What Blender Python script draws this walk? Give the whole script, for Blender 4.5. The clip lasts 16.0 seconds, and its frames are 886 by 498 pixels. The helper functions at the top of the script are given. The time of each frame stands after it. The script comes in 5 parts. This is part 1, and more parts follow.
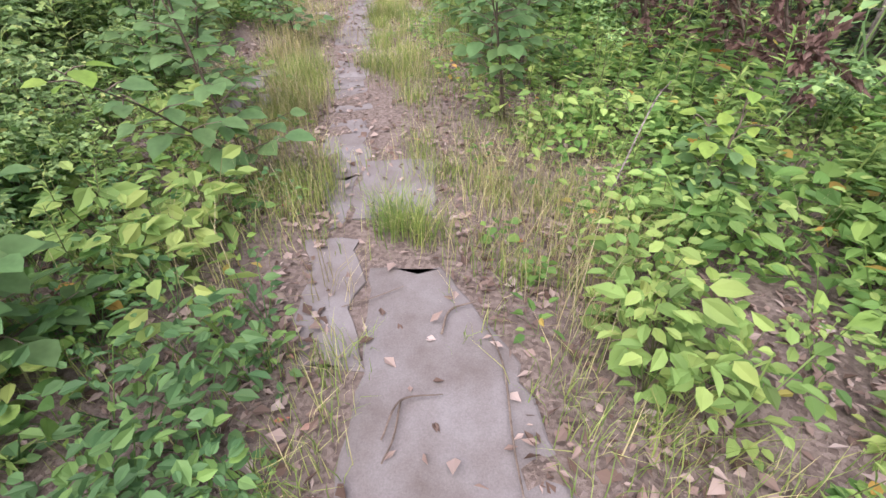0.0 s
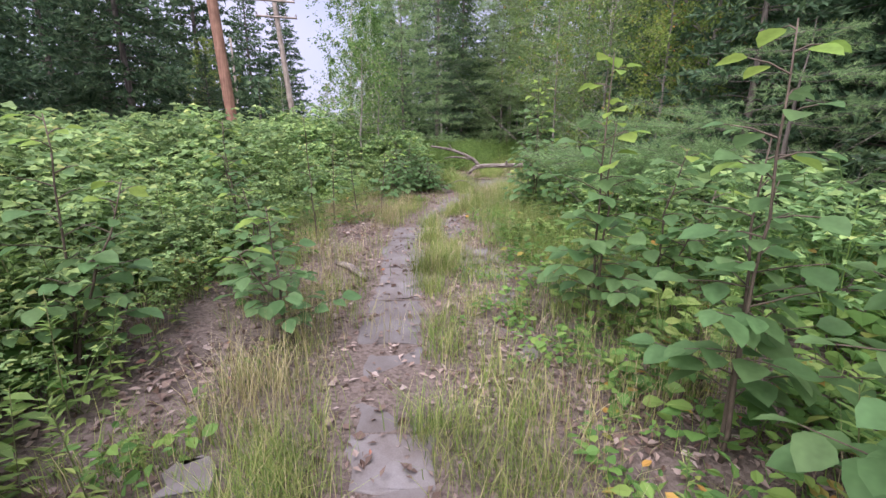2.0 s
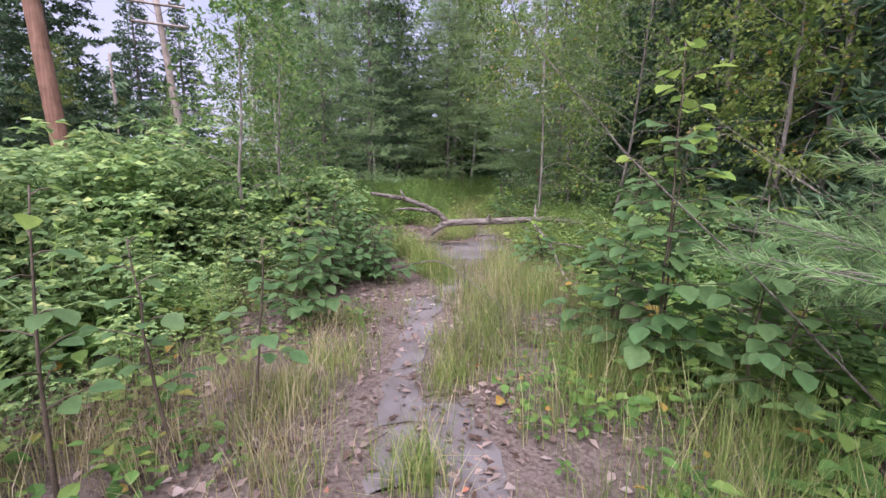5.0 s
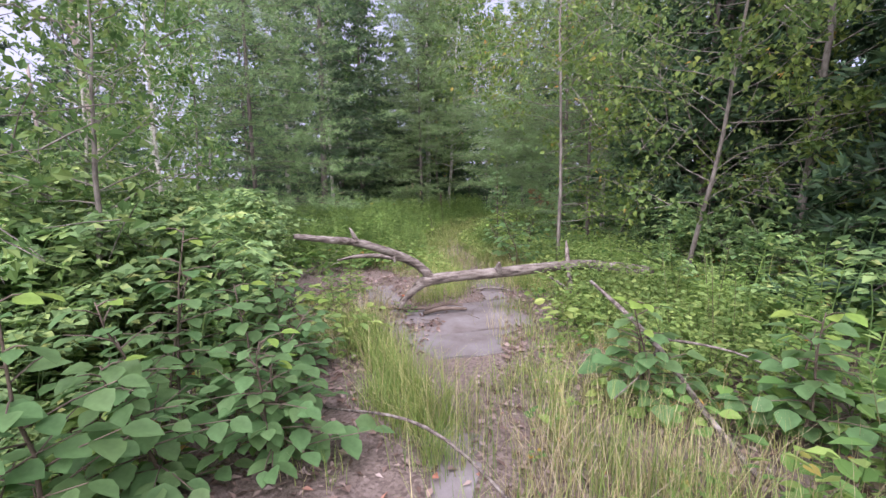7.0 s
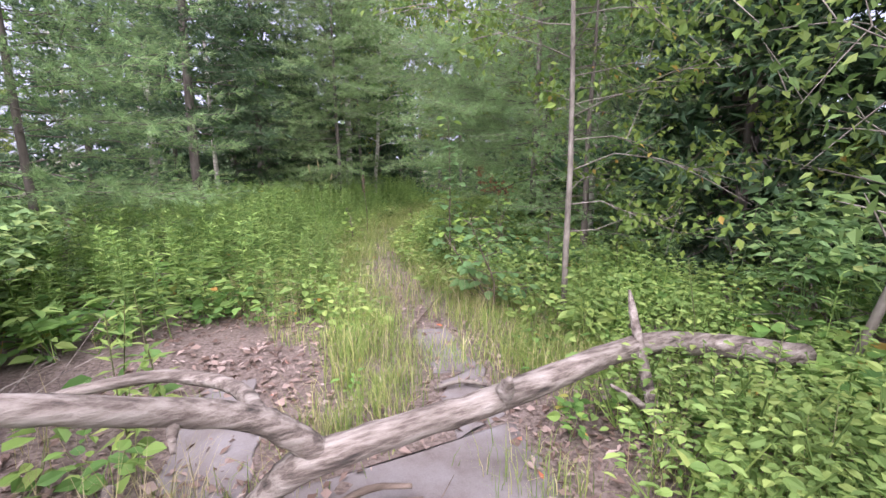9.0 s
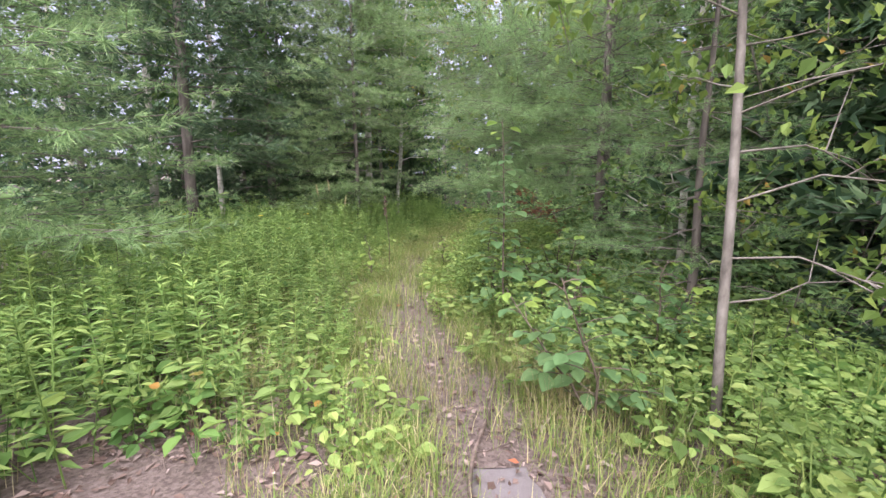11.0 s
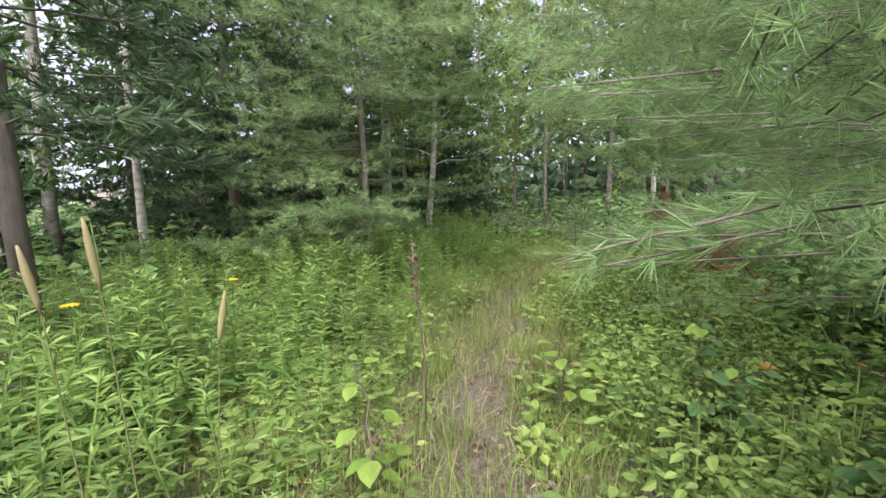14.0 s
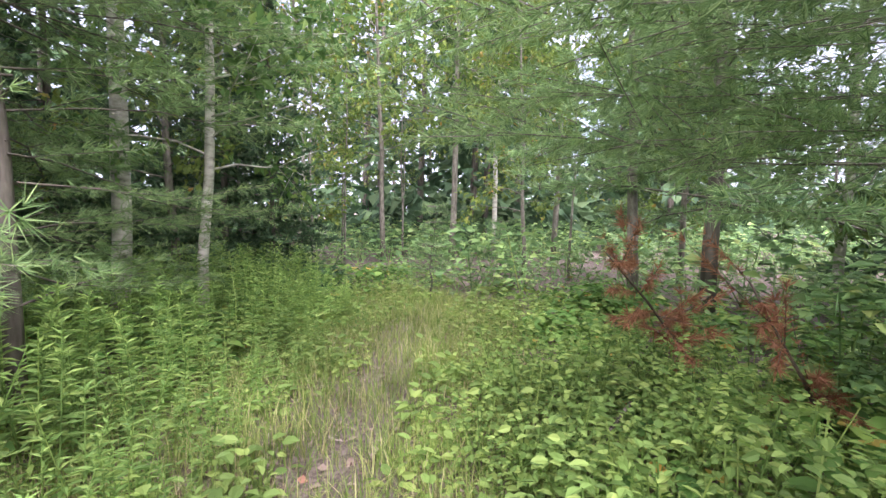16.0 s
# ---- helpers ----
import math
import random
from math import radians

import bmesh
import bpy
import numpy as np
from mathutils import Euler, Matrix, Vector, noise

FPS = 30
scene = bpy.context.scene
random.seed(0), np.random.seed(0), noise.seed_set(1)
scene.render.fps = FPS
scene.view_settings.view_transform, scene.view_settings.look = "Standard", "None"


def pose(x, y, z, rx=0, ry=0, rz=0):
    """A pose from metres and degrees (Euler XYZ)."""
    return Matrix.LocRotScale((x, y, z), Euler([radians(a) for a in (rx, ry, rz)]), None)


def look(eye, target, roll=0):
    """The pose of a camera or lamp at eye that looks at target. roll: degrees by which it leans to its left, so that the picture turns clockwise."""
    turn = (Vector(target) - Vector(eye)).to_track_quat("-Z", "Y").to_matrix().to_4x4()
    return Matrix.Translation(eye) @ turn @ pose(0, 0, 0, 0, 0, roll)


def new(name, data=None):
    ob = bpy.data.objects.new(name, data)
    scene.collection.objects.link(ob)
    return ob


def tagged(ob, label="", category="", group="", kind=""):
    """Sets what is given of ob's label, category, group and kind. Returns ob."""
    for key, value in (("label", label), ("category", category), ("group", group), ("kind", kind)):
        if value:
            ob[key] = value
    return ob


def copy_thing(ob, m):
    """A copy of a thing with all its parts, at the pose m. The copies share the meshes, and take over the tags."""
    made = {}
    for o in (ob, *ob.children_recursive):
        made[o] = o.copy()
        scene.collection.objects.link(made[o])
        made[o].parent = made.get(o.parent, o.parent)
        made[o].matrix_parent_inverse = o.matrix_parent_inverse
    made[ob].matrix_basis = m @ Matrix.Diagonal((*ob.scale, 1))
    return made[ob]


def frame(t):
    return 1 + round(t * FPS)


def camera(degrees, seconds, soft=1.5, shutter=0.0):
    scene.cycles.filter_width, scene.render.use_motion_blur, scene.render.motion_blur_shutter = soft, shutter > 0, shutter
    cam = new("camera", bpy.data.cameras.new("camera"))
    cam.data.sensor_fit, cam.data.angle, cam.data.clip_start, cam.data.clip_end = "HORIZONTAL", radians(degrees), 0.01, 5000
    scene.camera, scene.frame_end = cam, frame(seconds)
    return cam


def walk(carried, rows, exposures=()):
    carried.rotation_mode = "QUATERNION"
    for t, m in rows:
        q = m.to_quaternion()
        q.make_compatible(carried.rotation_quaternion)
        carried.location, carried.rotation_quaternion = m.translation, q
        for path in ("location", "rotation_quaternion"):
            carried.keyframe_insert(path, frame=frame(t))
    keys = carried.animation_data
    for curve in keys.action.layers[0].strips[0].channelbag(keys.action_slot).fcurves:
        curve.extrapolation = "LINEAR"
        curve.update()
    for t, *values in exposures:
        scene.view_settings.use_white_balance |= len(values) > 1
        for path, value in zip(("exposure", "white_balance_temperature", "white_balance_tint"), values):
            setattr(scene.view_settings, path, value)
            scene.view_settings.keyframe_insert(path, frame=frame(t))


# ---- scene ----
PATH = [
    (0, (-0.097, 0.437, 1.402), (0.102, 1.994, 0.163), 0.2),
    (0.5, (-0.168, 1.224, 1.403), (0.03, 2.953, 0.418), 0),
    (1, (-0.234, 2.011, 1.405), (-0.044, 3.878, 0.713), -1.1),
    (1.5, (-0.299, 2.8, 1.406), (-0.128, 4.701, 0.808), 0.1),
    (2, (-0.357, 3.589, 1.409), (-0.182, 5.51, 0.879), 0.2),
    (2.5, (-0.407, 4.374, 1.412), (-0.212, 6.302, 0.92), 0.2),
    (3, (-0.446, 5.154, 1.415), (-0.141, 7.079, 0.965), 0.4),
    (3.5, (-0.46, 5.928, 1.417), (-0.099, 7.847, 0.984), -0.8),
    (4, (-0.445, 6.702, 1.419), (0.018, 8.607, 1.023), -1.4),
    (4.5, (-0.388, 7.471, 1.418), (0.11, 9.365, 1.012), 0.4),
    (5, (-0.295, 8.235, 1.418), (0.207, 10.134, 1.037), 0.8),
    (5.2, (-0.24, 8.539, 1.418), (0.288, 10.433, 1.052), 1.1),
    (7.3, (0.522, 11.686, 1.401), (1.167, 13.555, 1.101), -0.1),
    (7.5, (0.61, 11.98, 1.4), (1.277, 13.839, 1.086), 0.3),
    (8, (0.864, 12.701, 1.397), (1.641, 14.514, 1.066), 0.1),
    (8.5, (1.144, 13.42, 1.395), (2.011, 15.184, 1.028), -0),
    (9, (1.434, 14.129, 1.394), (2.348, 15.864, 1.001), 0.4),
    (9.2, (1.547, 14.412, 1.394), (2.47, 16.139, 0.986), 0.1),
    (11.3, (1.986, 15.874, 1.464), (2.808, 17.667, 1.155), -0.2),
    (11.5, (2.093, 16.113, 1.467), (2.906, 17.914, 1.179), -0.6),
    (12, (2.311, 16.792, 1.452), (3.107, 18.604, 1.185), 0),
    (12.5, (2.537, 17.54, 1.466), (3.293, 19.37, 1.212), -0.1),
    (13, (2.754, 18.228, 1.456), (3.456, 20.08, 1.202), -0.5),
    (13.5, (2.96, 18.967, 1.437), (3.624, 20.831, 1.175), -0.7),
    (14, (3.139, 19.597, 1.437), (3.884, 21.425, 1.147), -0.5),
    (14.5, (3.36, 20.272, 1.433), (4.397, 21.95, 1.139), 0.7),
    (15, (3.697, 20.873, 1.413), (4.851, 22.485, 1.179), 0.1),
    (15.5, (4.115, 21.496, 1.378), (5.399, 23.017, 1.204), 0.9),
    (16, (4.521, 22.042, 1.364), (5.913, 23.465, 1.197), 0.7),
]
cam = camera(90.0, 16.0)
EXPOSURES = [(0, 1.2, 6150, 22), (0.8, 1.2, 6100, 20), (1.6, 0.92, 6000, 22), (5.2, 0.83, 5850, 28), (7.3, 1.13, 5900, 28), (9.2, 1.48, 5950, 27), (11.3, 1.55, 6050, 25), (13.5, 1.6, 6200, 17), (16, 2.2, 6050, 22)]
walk(cam, [(t, look(eye, target, roll)) for t, eye, target, roll in PATH], EXPOSURES)

# ---- light ----
SUN_ELEVATION, SUN_TURN = 50.0, 215.0
world = bpy.data.worlds.new("sky")
scene.world = world
world.use_nodes = True
wn, wl = world.node_tree.nodes, world.node_tree.links
wn.clear()
w_out, w_bg = wn.new("ShaderNodeOutputWorld"), wn.new("ShaderNodeBackground")
w_sky = wn.new("ShaderNodeTexSky")
w_sky.sky_type, w_sky.sun_disc = "NISHITA", False
w_sky.sun_elevation, w_sky.sun_rotation = radians(SUN_ELEVATION), radians(SUN_TURN)
w_sky.dust_density = 2.0
w_co, w_cloud, w_ramp, w_mix = wn.new("ShaderNodeTexCoord"), wn.new("ShaderNodeTexNoise"), wn.new("ShaderNodeValToRGB"), wn.new("ShaderNodeMix")
w_cloud.inputs["Scale"].default_value, w_cloud.inputs["Detail"].default_value = 3.2, 7.0
w_ramp.color_ramp.elements[0].position, w_ramp.color_ramp.elements[1].position = 0.30, 0.62
w_ramp.color_ramp.elements[0].color = (0.62, 0.62, 0.62, 1)
w_mix.data_type = "RGBA"
w_mix.inputs[7].default_value = (5.4, 5.5, 6.6, 1)
w_bg.inputs["Strength"].default_value = 0.085
wl.new(w_co.outputs["Generated"], w_cloud.inputs["Vector"])
wl.new(w_cloud.outputs["Fac"], w_ramp.inputs["Fac"])
wl.new(w_ramp.outputs["Color"], w_mix.inputs[0])
wl.new(w_sky.outputs["Color"], w_mix.inputs[6])
wl.new(w_mix.outputs[2], w_bg.inputs["Color"])
wl.new(w_bg.outputs["Background"], w_out.inputs["Surface"])

sun = new("sun", bpy.data.lights.new("sun", "SUN"))
sun.data.energy, sun.data.angle, sun.data.color = 5.0, radians(90), (1.0, 0.95, 0.84)
_a, _e = radians(SUN_TURN), radians(SUN_ELEVATION)
sun.matrix_world = look((40 * math.sin(_a) * math.cos(_e), 40 * math.cos(_a) * math.cos(_e), 40 * math.sin(_e)), (0, 0, 0))


# ---- materials ----
def node_material(name):
    m = bpy.data.materials.new(name)
    m.use_nodes = True
    n, l = m.node_tree.nodes, m.node_tree.links
    return m, n, l, n["Principled BSDF"], n["Material Output"]


def ramp_node(n, stops):
    r = n.new("ShaderNodeValToRGB")
    while len(r.color_ramp.elements) < len(stops):
        r.color_ramp.elements.new(0.5)
    for e, (p, c) in zip(r.color_ramp.elements, stops):
        e.position, e.color = p, (*c, 1)
    return r


def noise_node(n, l, scale, detail=5.0, rough=0.6, stretch=None):
    co, t = n.new("ShaderNodeTexCoord"), n.new("ShaderNodeTexNoise")
    t.inputs["Scale"].default_value, t.inputs["Detail"].default_value, t.inputs["Roughness"].default_value = scale, detail, rough
    if stretch:
        mp = n.new("ShaderNodeMapping")
        mp.inputs["Scale"].default_value = stretch
        l.new(co.outputs["Object"], mp.inputs["Vector"])
        l.new(mp.outputs["Vector"], t.inputs["Vector"])
    else:
        l.new(co.outputs["Object"], t.inputs["Vector"])
    return t


def bump(n, l, bsdf, source, strength, distance):
    b = n.new("ShaderNodeBump")
    b.inputs["Strength"].default_value, b.inputs["Distance"].default_value = strength, distance
    l.new(source, b.inputs["Height"])
    l.new(b.outputs["Normal"], bsdf.inputs["Normal"])


def foliage(name, stops, thin=0.3, rough=0.5, patch=0.35):
    """Leaves: each one its own tone, light shining through, broad patches of paler growth."""
    m, n, l, p, out = node_material(name)
    geo, r = n.new("ShaderNodeNewGeometry"), ramp_node(n, stops)
    l.new(geo.outputs["Random Per Island"], r.inputs["Fac"])
    big = noise_node(n, l, 1.1, 3.0)
    spread = n.new("ShaderNodeMapRange")
    spread.inputs["From Min"].default_value, spread.inputs["From Max"].default_value = 0.3, 0.7
    spread.inputs["To Min"].default_value, spread.inputs["To Max"].default_value = 1 - patch, 1 + patch
    l.new(big.outputs["Fac"], spread.inputs["Value"])
    info = n.new("ShaderNodeObjectInfo")
    hue = n.new("ShaderNodeHueSaturation")
    shift = n.new("ShaderNodeMapRange")
    shift.inputs["To Min"].default_value, shift.inputs["To Max"].default_value = 0.488, 0.512
    l.new(info.outputs["Random"], shift.inputs["Value"])
    l.new(shift.outputs["Result"], hue.inputs["Hue"])
    l.new(spread.outputs["Result"], hue.inputs["Value"])
    l.new(r.outputs["Color"], hue.inputs["Color"])
    l.new(hue.outputs["Color"], p.inputs["Base Color"])
    p.inputs["Roughness"].default_value = rough
    p.inputs["Specular IOR Level"].default_value = 0.16
    tr, mix = n.new("ShaderNodeBsdfTranslucent"), n.new("ShaderNodeMixShader")
    l.new(hue.outputs["Color"], tr.inputs["Color"])
    mix.inputs[0].default_value = thin
    l.new(p.outputs["BSDF"], mix.inputs[1])
    l.new(tr.outputs["BSDF"], mix.inputs[2])
    l.new(mix.outputs["Shader"], out.inputs["Surface"])
    return m


def bark(name, stops, scale=9.0, stretch=(1, 1, 0.18), rough=0.9, depth=0.02):
    m, n, l, p, out = node_material(name)
    t, r = noise_node(n, l, scale, 8.0, 0.65, stretch), ramp_node(n, stops)
    l.new(t.outputs["Fac"], r.inputs["Fac"])
    blot = noise_node(n, l, 2.3, 4.0)
    mix = n.new("ShaderNodeMix")
    mix.data_type, mix.blend_type = "RGBA", "MULTIPLY"
    br = ramp_node(n, [(0.35, (0.62, 0.6, 0.56)), (0.65, (1.1, 1.08, 1.05))])
    l.new(blot.outputs["Fac"], br.inputs["Fac"])
    mix.inputs[0].default_value = 0.8
    l.new(r.outputs["Color"], mix.inputs[6])
    l.new(br.outputs["Color"], mix.inputs[7])
    l.new(mix.outputs[2], p.inputs["Base Color"])
    p.inputs["Roughness"].default_value = rough
    bump(n, l, p, t.outputs["Fac"], 0.7, depth)
    return m


def soil():
    """Dark earth under a felt of brown needles, crumbs and old leaves."""
    m, n, l, p, out = node_material("soil")
    fine, wide = noise_node(n, l, 38.0, 6.0, 0.7), noise_node(n, l, 0.9, 4.0)
    cell, co = n.new("ShaderNodeTexVoronoi"), n.new("ShaderNodeTexCoord")
    cell.inputs["Scale"].default_value = 55.0
    l.new(co.outputs["Object"], cell.inputs["Vector"])
    a = ramp_node(n, [(0.3, (0.06, 0.043, 0.036)), (0.5, (0.15, 0.112, 0.098)), (0.72, (0.24, 0.19, 0.172))])
    l.new(fine.outputs["Fac"], a.inputs["Fac"])
    sep = n.new("ShaderNodeSeparateColor")
    l.new(cell.outputs["Color"], sep.inputs["Color"])
    b = ramp_node(n, [(0.1, (0.075, 0.054, 0.045)), (0.5, (0.17, 0.132, 0.115)), (0.9, (0.26, 0.208, 0.19))])
    l.new(sep.outputs["Red"], b.inputs["Fac"])
    mix = n.new("ShaderNodeMix")
    mix.data_type = "RGBA"
    l.new(wide.outputs["Fac"], mix.inputs[0])
    l.new(a.outputs["Color"], mix.inputs[6])
    l.new(b.outputs["Color"], mix.inputs[7])
    l.new(mix.outputs[2], p.inputs["Base Color"])
    p.inputs["Roughness"].default_value = 0.95
    bump(n, l, p, fine.outputs["Fac"], 0.8, 0.03)
    return m


def old_paving():
    """Weathered pale paving, grey with a pink cast, stained and pitted."""
    m, n, l, p, out = node_material("old_paving")
    grit, stain, info = noise_node(n, l, 140.0, 3.0, 0.8), noise_node(n, l, 3.2, 7.0, 0.62), n.new("ShaderNodeObjectInfo")
    a = ramp_node(n, [(0.28, (0.098, 0.078, 0.070)), (0.45, (0.150, 0.131, 0.129)), (0.72, (0.212, 0.200, 0.208))])
    l.new(stain.outputs["Fac"], a.inputs["Fac"])
    b = ramp_node(n, [(0.3, (0.72, 0.7, 0.7)), (0.7, (1.15, 1.15, 1.15))])
    l.new(grit.outputs["Fac"], b.inputs["Fac"])
    mix, hue = n.new("ShaderNodeMix"), n.new("ShaderNodeHueSaturation")
    mix.data_type, mix.blend_type = "RGBA", "MULTIPLY"
    mix.inputs[0].default_value = 0.7
    l.new(a.outputs["Color"], mix.inputs[6])
    l.new(b.outputs["Color"], mix.inputs[7])
    tone = n.new("ShaderNodeMapRange")
    tone.inputs["To Min"].default_value, tone.inputs["To Max"].default_value = 0.88, 1.1
    l.new(info.outputs["Random"], tone.inputs["Value"])
    l.new(tone.outputs["Result"], hue.inputs["Value"])
    l.new(mix.outputs[2], hue.inputs["Color"])
    l.new(hue.outputs["Color"], p.inputs["Base Color"])
    p.inputs["Roughness"].default_value = 0.88
    bump(n, l, p, grit.outputs["Fac"], 0.35, 0.004)
    return m


SOIL, PAVING = soil(), old_paving()
LEAF_BRAMBLE = foliage("bramble_leaf", [(0.0, (0.130, 0.225, 0.092)), (0.5, (0.235, 0.375, 0.155)), (0.93, (0.370, 0.510, 0.190)), (1.0, (0.480, 0.530, 0.200))], 0.42, 0.45)
LEAF_HERB = foliage("herb_leaf", [(0.0, (0.140, 0.225, 0.068)), (0.5, (0.245, 0.365, 0.110)), (1.0, (0.380, 0.480, 0.150))], 0.45, 0.5)
LEAF_LOW = foliage("low_leaf", [(0.0, (0.085, 0.176, 0.052)), (0.6, (0.156, 0.293, 0.078)), (0.96, (0.260, 0.377, 0.098)), (1.0, (0.520, 0.286, 0.078))], 0.42, 0.5)
LEAF_SAPLING = foliage("sapling_leaf", [(0.0, (0.091, 0.182, 0.078)), (0.6, (0.156, 0.273, 0.111)), (1.0, (0.247, 0.390, 0.111))], 0.50, 0.42)
LEAF_YOUNG = foliage("young_leaf", [(0.0, (0.215, 0.345, 0.070)), (1.0, (0.330, 0.465, 0.110))], 0.50, 0.45)
LEAF_BIRCH = foliage("birch_leaf", [(0.0, (0.086, 0.162, 0.053)), (0.55, (0.151, 0.253, 0.083)), (1.0, (0.272, 0.365, 0.113))], 0.47, 0.5)
LEAF_CHERRY = foliage("cherry_leaf", [(0.0, (0.111, 0.176, 0.046)), (0.5, (0.195, 0.286, 0.072)), (0.96, (0.312, 0.390, 0.098)), (1.0, (0.546, 0.286, 0.091))], 0.50, 0.5)
NEEDLE = foliage("pine_needle", [(0.0, (0.125, 0.220, 0.098)), (0.5, (0.240, 0.370, 0.168)), (1.0, (0.380, 0.520, 0.225))], 0.46, 0.5)
NEEDLE_DARK = foliage("spruce_needle", [(0.0, (0.048, 0.093, 0.052)), (0.6, (0.090, 0.156, 0.082)), (1.0, (0.150, 0.225, 0.108))], 0.27, 0.6)
NEEDLE_DEAD = foliage("dead_needle", [(0.0, (0.279, 0.116, 0.070)), (0.6, (0.465, 0.202, 0.132)), (1.0, (0.620, 0.310, 0.217))], 0.32, 0.8)
LEAF_DEAD = foliage("dead_leaf", [(0.0, (0.095, 0.062, 0.048)), (0.5, (0.245, 0.178, 0.152)), (0.9, (0.365, 0.288, 0.258)), (0.985, (0.420, 0.350, 0.325)), (1.0, (0.420, 0.150, 0.075))], 0.24, 0.8)
LEAF_BROWN = foliage("withered_leaf", [(0.0, (0.095, 0.062, 0.055)), (0.6, (0.200, 0.125, 0.105)), (1.0, (0.300, 0.205, 0.180))], 0.32, 0.8)
GRASS = foliage("grass_blade", [(0.0, (0.132, 0.211, 0.055)), (0.5, (0.228, 0.316, 0.086)), (0.8, (0.361, 0.388, 0.135)), (1.0, (0.576, 0.493, 0.295))], 0.42, 0.5)
STRAW = foliage("dry_grass", [(0.0, (0.260, 0.250, 0.100)), (0.5, (0.400, 0.350, 0.180)), (1.0, (0.520, 0.460, 0.300))], 0.32, 0.7)
PETAL = foliage("petal", [(0.0, (0.70, 0.42, 0.02)), (1.0, (0.85, 0.60, 0.05))], 0.3, 0.6)
BARK_PINE = bark("pine_bark", [(0.3, (0.06, 0.05, 0.045)), (0.5, (0.145, 0.125, 0.115)), (0.7, (0.25, 0.22, 0.205))])
BARK_BIRCH = bark("birch_bark", [(0.28, (0.06, 0.055, 0.05)), (0.40, (0.40, 0.38, 0.35)), (0.6, (0.62, 0.60, 0.57))], 7.0, (1, 1, 2.6), 0.7, 0.004)
BARK_GREY = bark("grey_bark", [(0.3, (0.086, 0.076, 0.068)), (0.5, (0.216, 0.194, 0.176)), (0.7, (0.317, 0.295, 0.277))], 16.0, (1, 1, 0.4), 0.85, 0.008)
BARK_TWIG = bark("twig_bark", [(0.3, (0.07, 0.05, 0.04)), (0.7, (0.19, 0.15, 0.12))], 22.0, (1, 1, 0.3), 0.85, 0.003)
STEM = bark("green_stem", [(0.3, (0.10, 0.13, 0.05)), (0.7, (0.20, 0.20, 0.09))], 22.0, (1, 1, 0.3), 0.7, 0.002)
DEADWOOD = bark("bleached_wood", [(0.34, (0.035, 0.03, 0.027)), (0.44, (0.13, 0.105, 0.095)), (0.54, (0.24, 0.21, 0.195)), (0.72, (0.36, 0.335, 0.32))], 11.0, (0.4, 2.4, 2.4), 0.88, 0.04)
DEADWOOD_DARK = bark("damp_wood", [(0.3, (0.06, 0.045, 0.035)), (0.55, (0.17, 0.13, 0.11)), (0.75, (0.30, 0.25, 0.22))], 14.0, (0.4, 1.4, 1.4), 0.9, 0.01)
POLE_RED = bark("creosoted_wood", [(0.3, (0.16, 0.085, 0.06)), (0.55, (0.30, 0.165, 0.12)), (0.75, (0.40, 0.25, 0.19))], 20.0, (1, 1, 0.05), 0.85, 0.008)
POLE_GREY = bark("weathered_pole_wood", [(0.3, (0.20, 0.16, 0.135)), (0.55, (0.34, 0.29, 0.26)), (0.75, (0.46, 0.42, 0.39))], 20.0, (1, 1, 0.05), 0.85, 0.008)
CERAMIC = bark("glazed_ceramic", [(0.3, (0.20, 0.18, 0.17)), (0.7, (0.30, 0.28, 0.27))], 5.0, (1, 1, 1), 0.25, 0.0005)


# ---- building blocks ----
class Soup:
    """Triangles gathered from many arrays into one mesh."""

    def __init__(self):
        self.v, self.f, self.n = [], [], 0

    def add(self, v, f):
        self.v.append(np.asarray(v, np.float32))
        self.f.append(np.asarray(f, np.int64) + self.n)
        self.n += len(v)

    def mesh(self, name, material, smooth=False):
        v, f = np.concatenate(self.v), np.concatenate(self.f)
        me = bpy.data.meshes.new(name)
        me.vertices.add(len(v))
        me.vertices.foreach_set("co", v.ravel())
        me.loops.add(f.size)
        me.loops.foreach_set("vertex_index", f.ravel().astype(np.int32))
        me.polygons.add(len(f))
        me.polygons.foreach_set("loop_start", np.arange(0, f.size, 3, dtype=np.int32))
        me.polygons.foreach_set("use_smooth", np.full(len(f), smooth))
        me.update(calc_edges=True)
        me.materials.append(material)
        return me


def part(name, soup, material, parent=None, label="", smooth=False):
    ob = new(name, soup if isinstance(soup, bpy.types.Mesh) else soup.mesh(name, material, smooth))
    ob.parent = parent
    return tagged(ob, label)


def thing(name, x, y, label, category, group="", turn=0.0, z=0.0):
    ob = new(name)
    ob.matrix_basis = pose(x, y, z, 0, 0, turn)
    return tagged(ob, label, category, group)


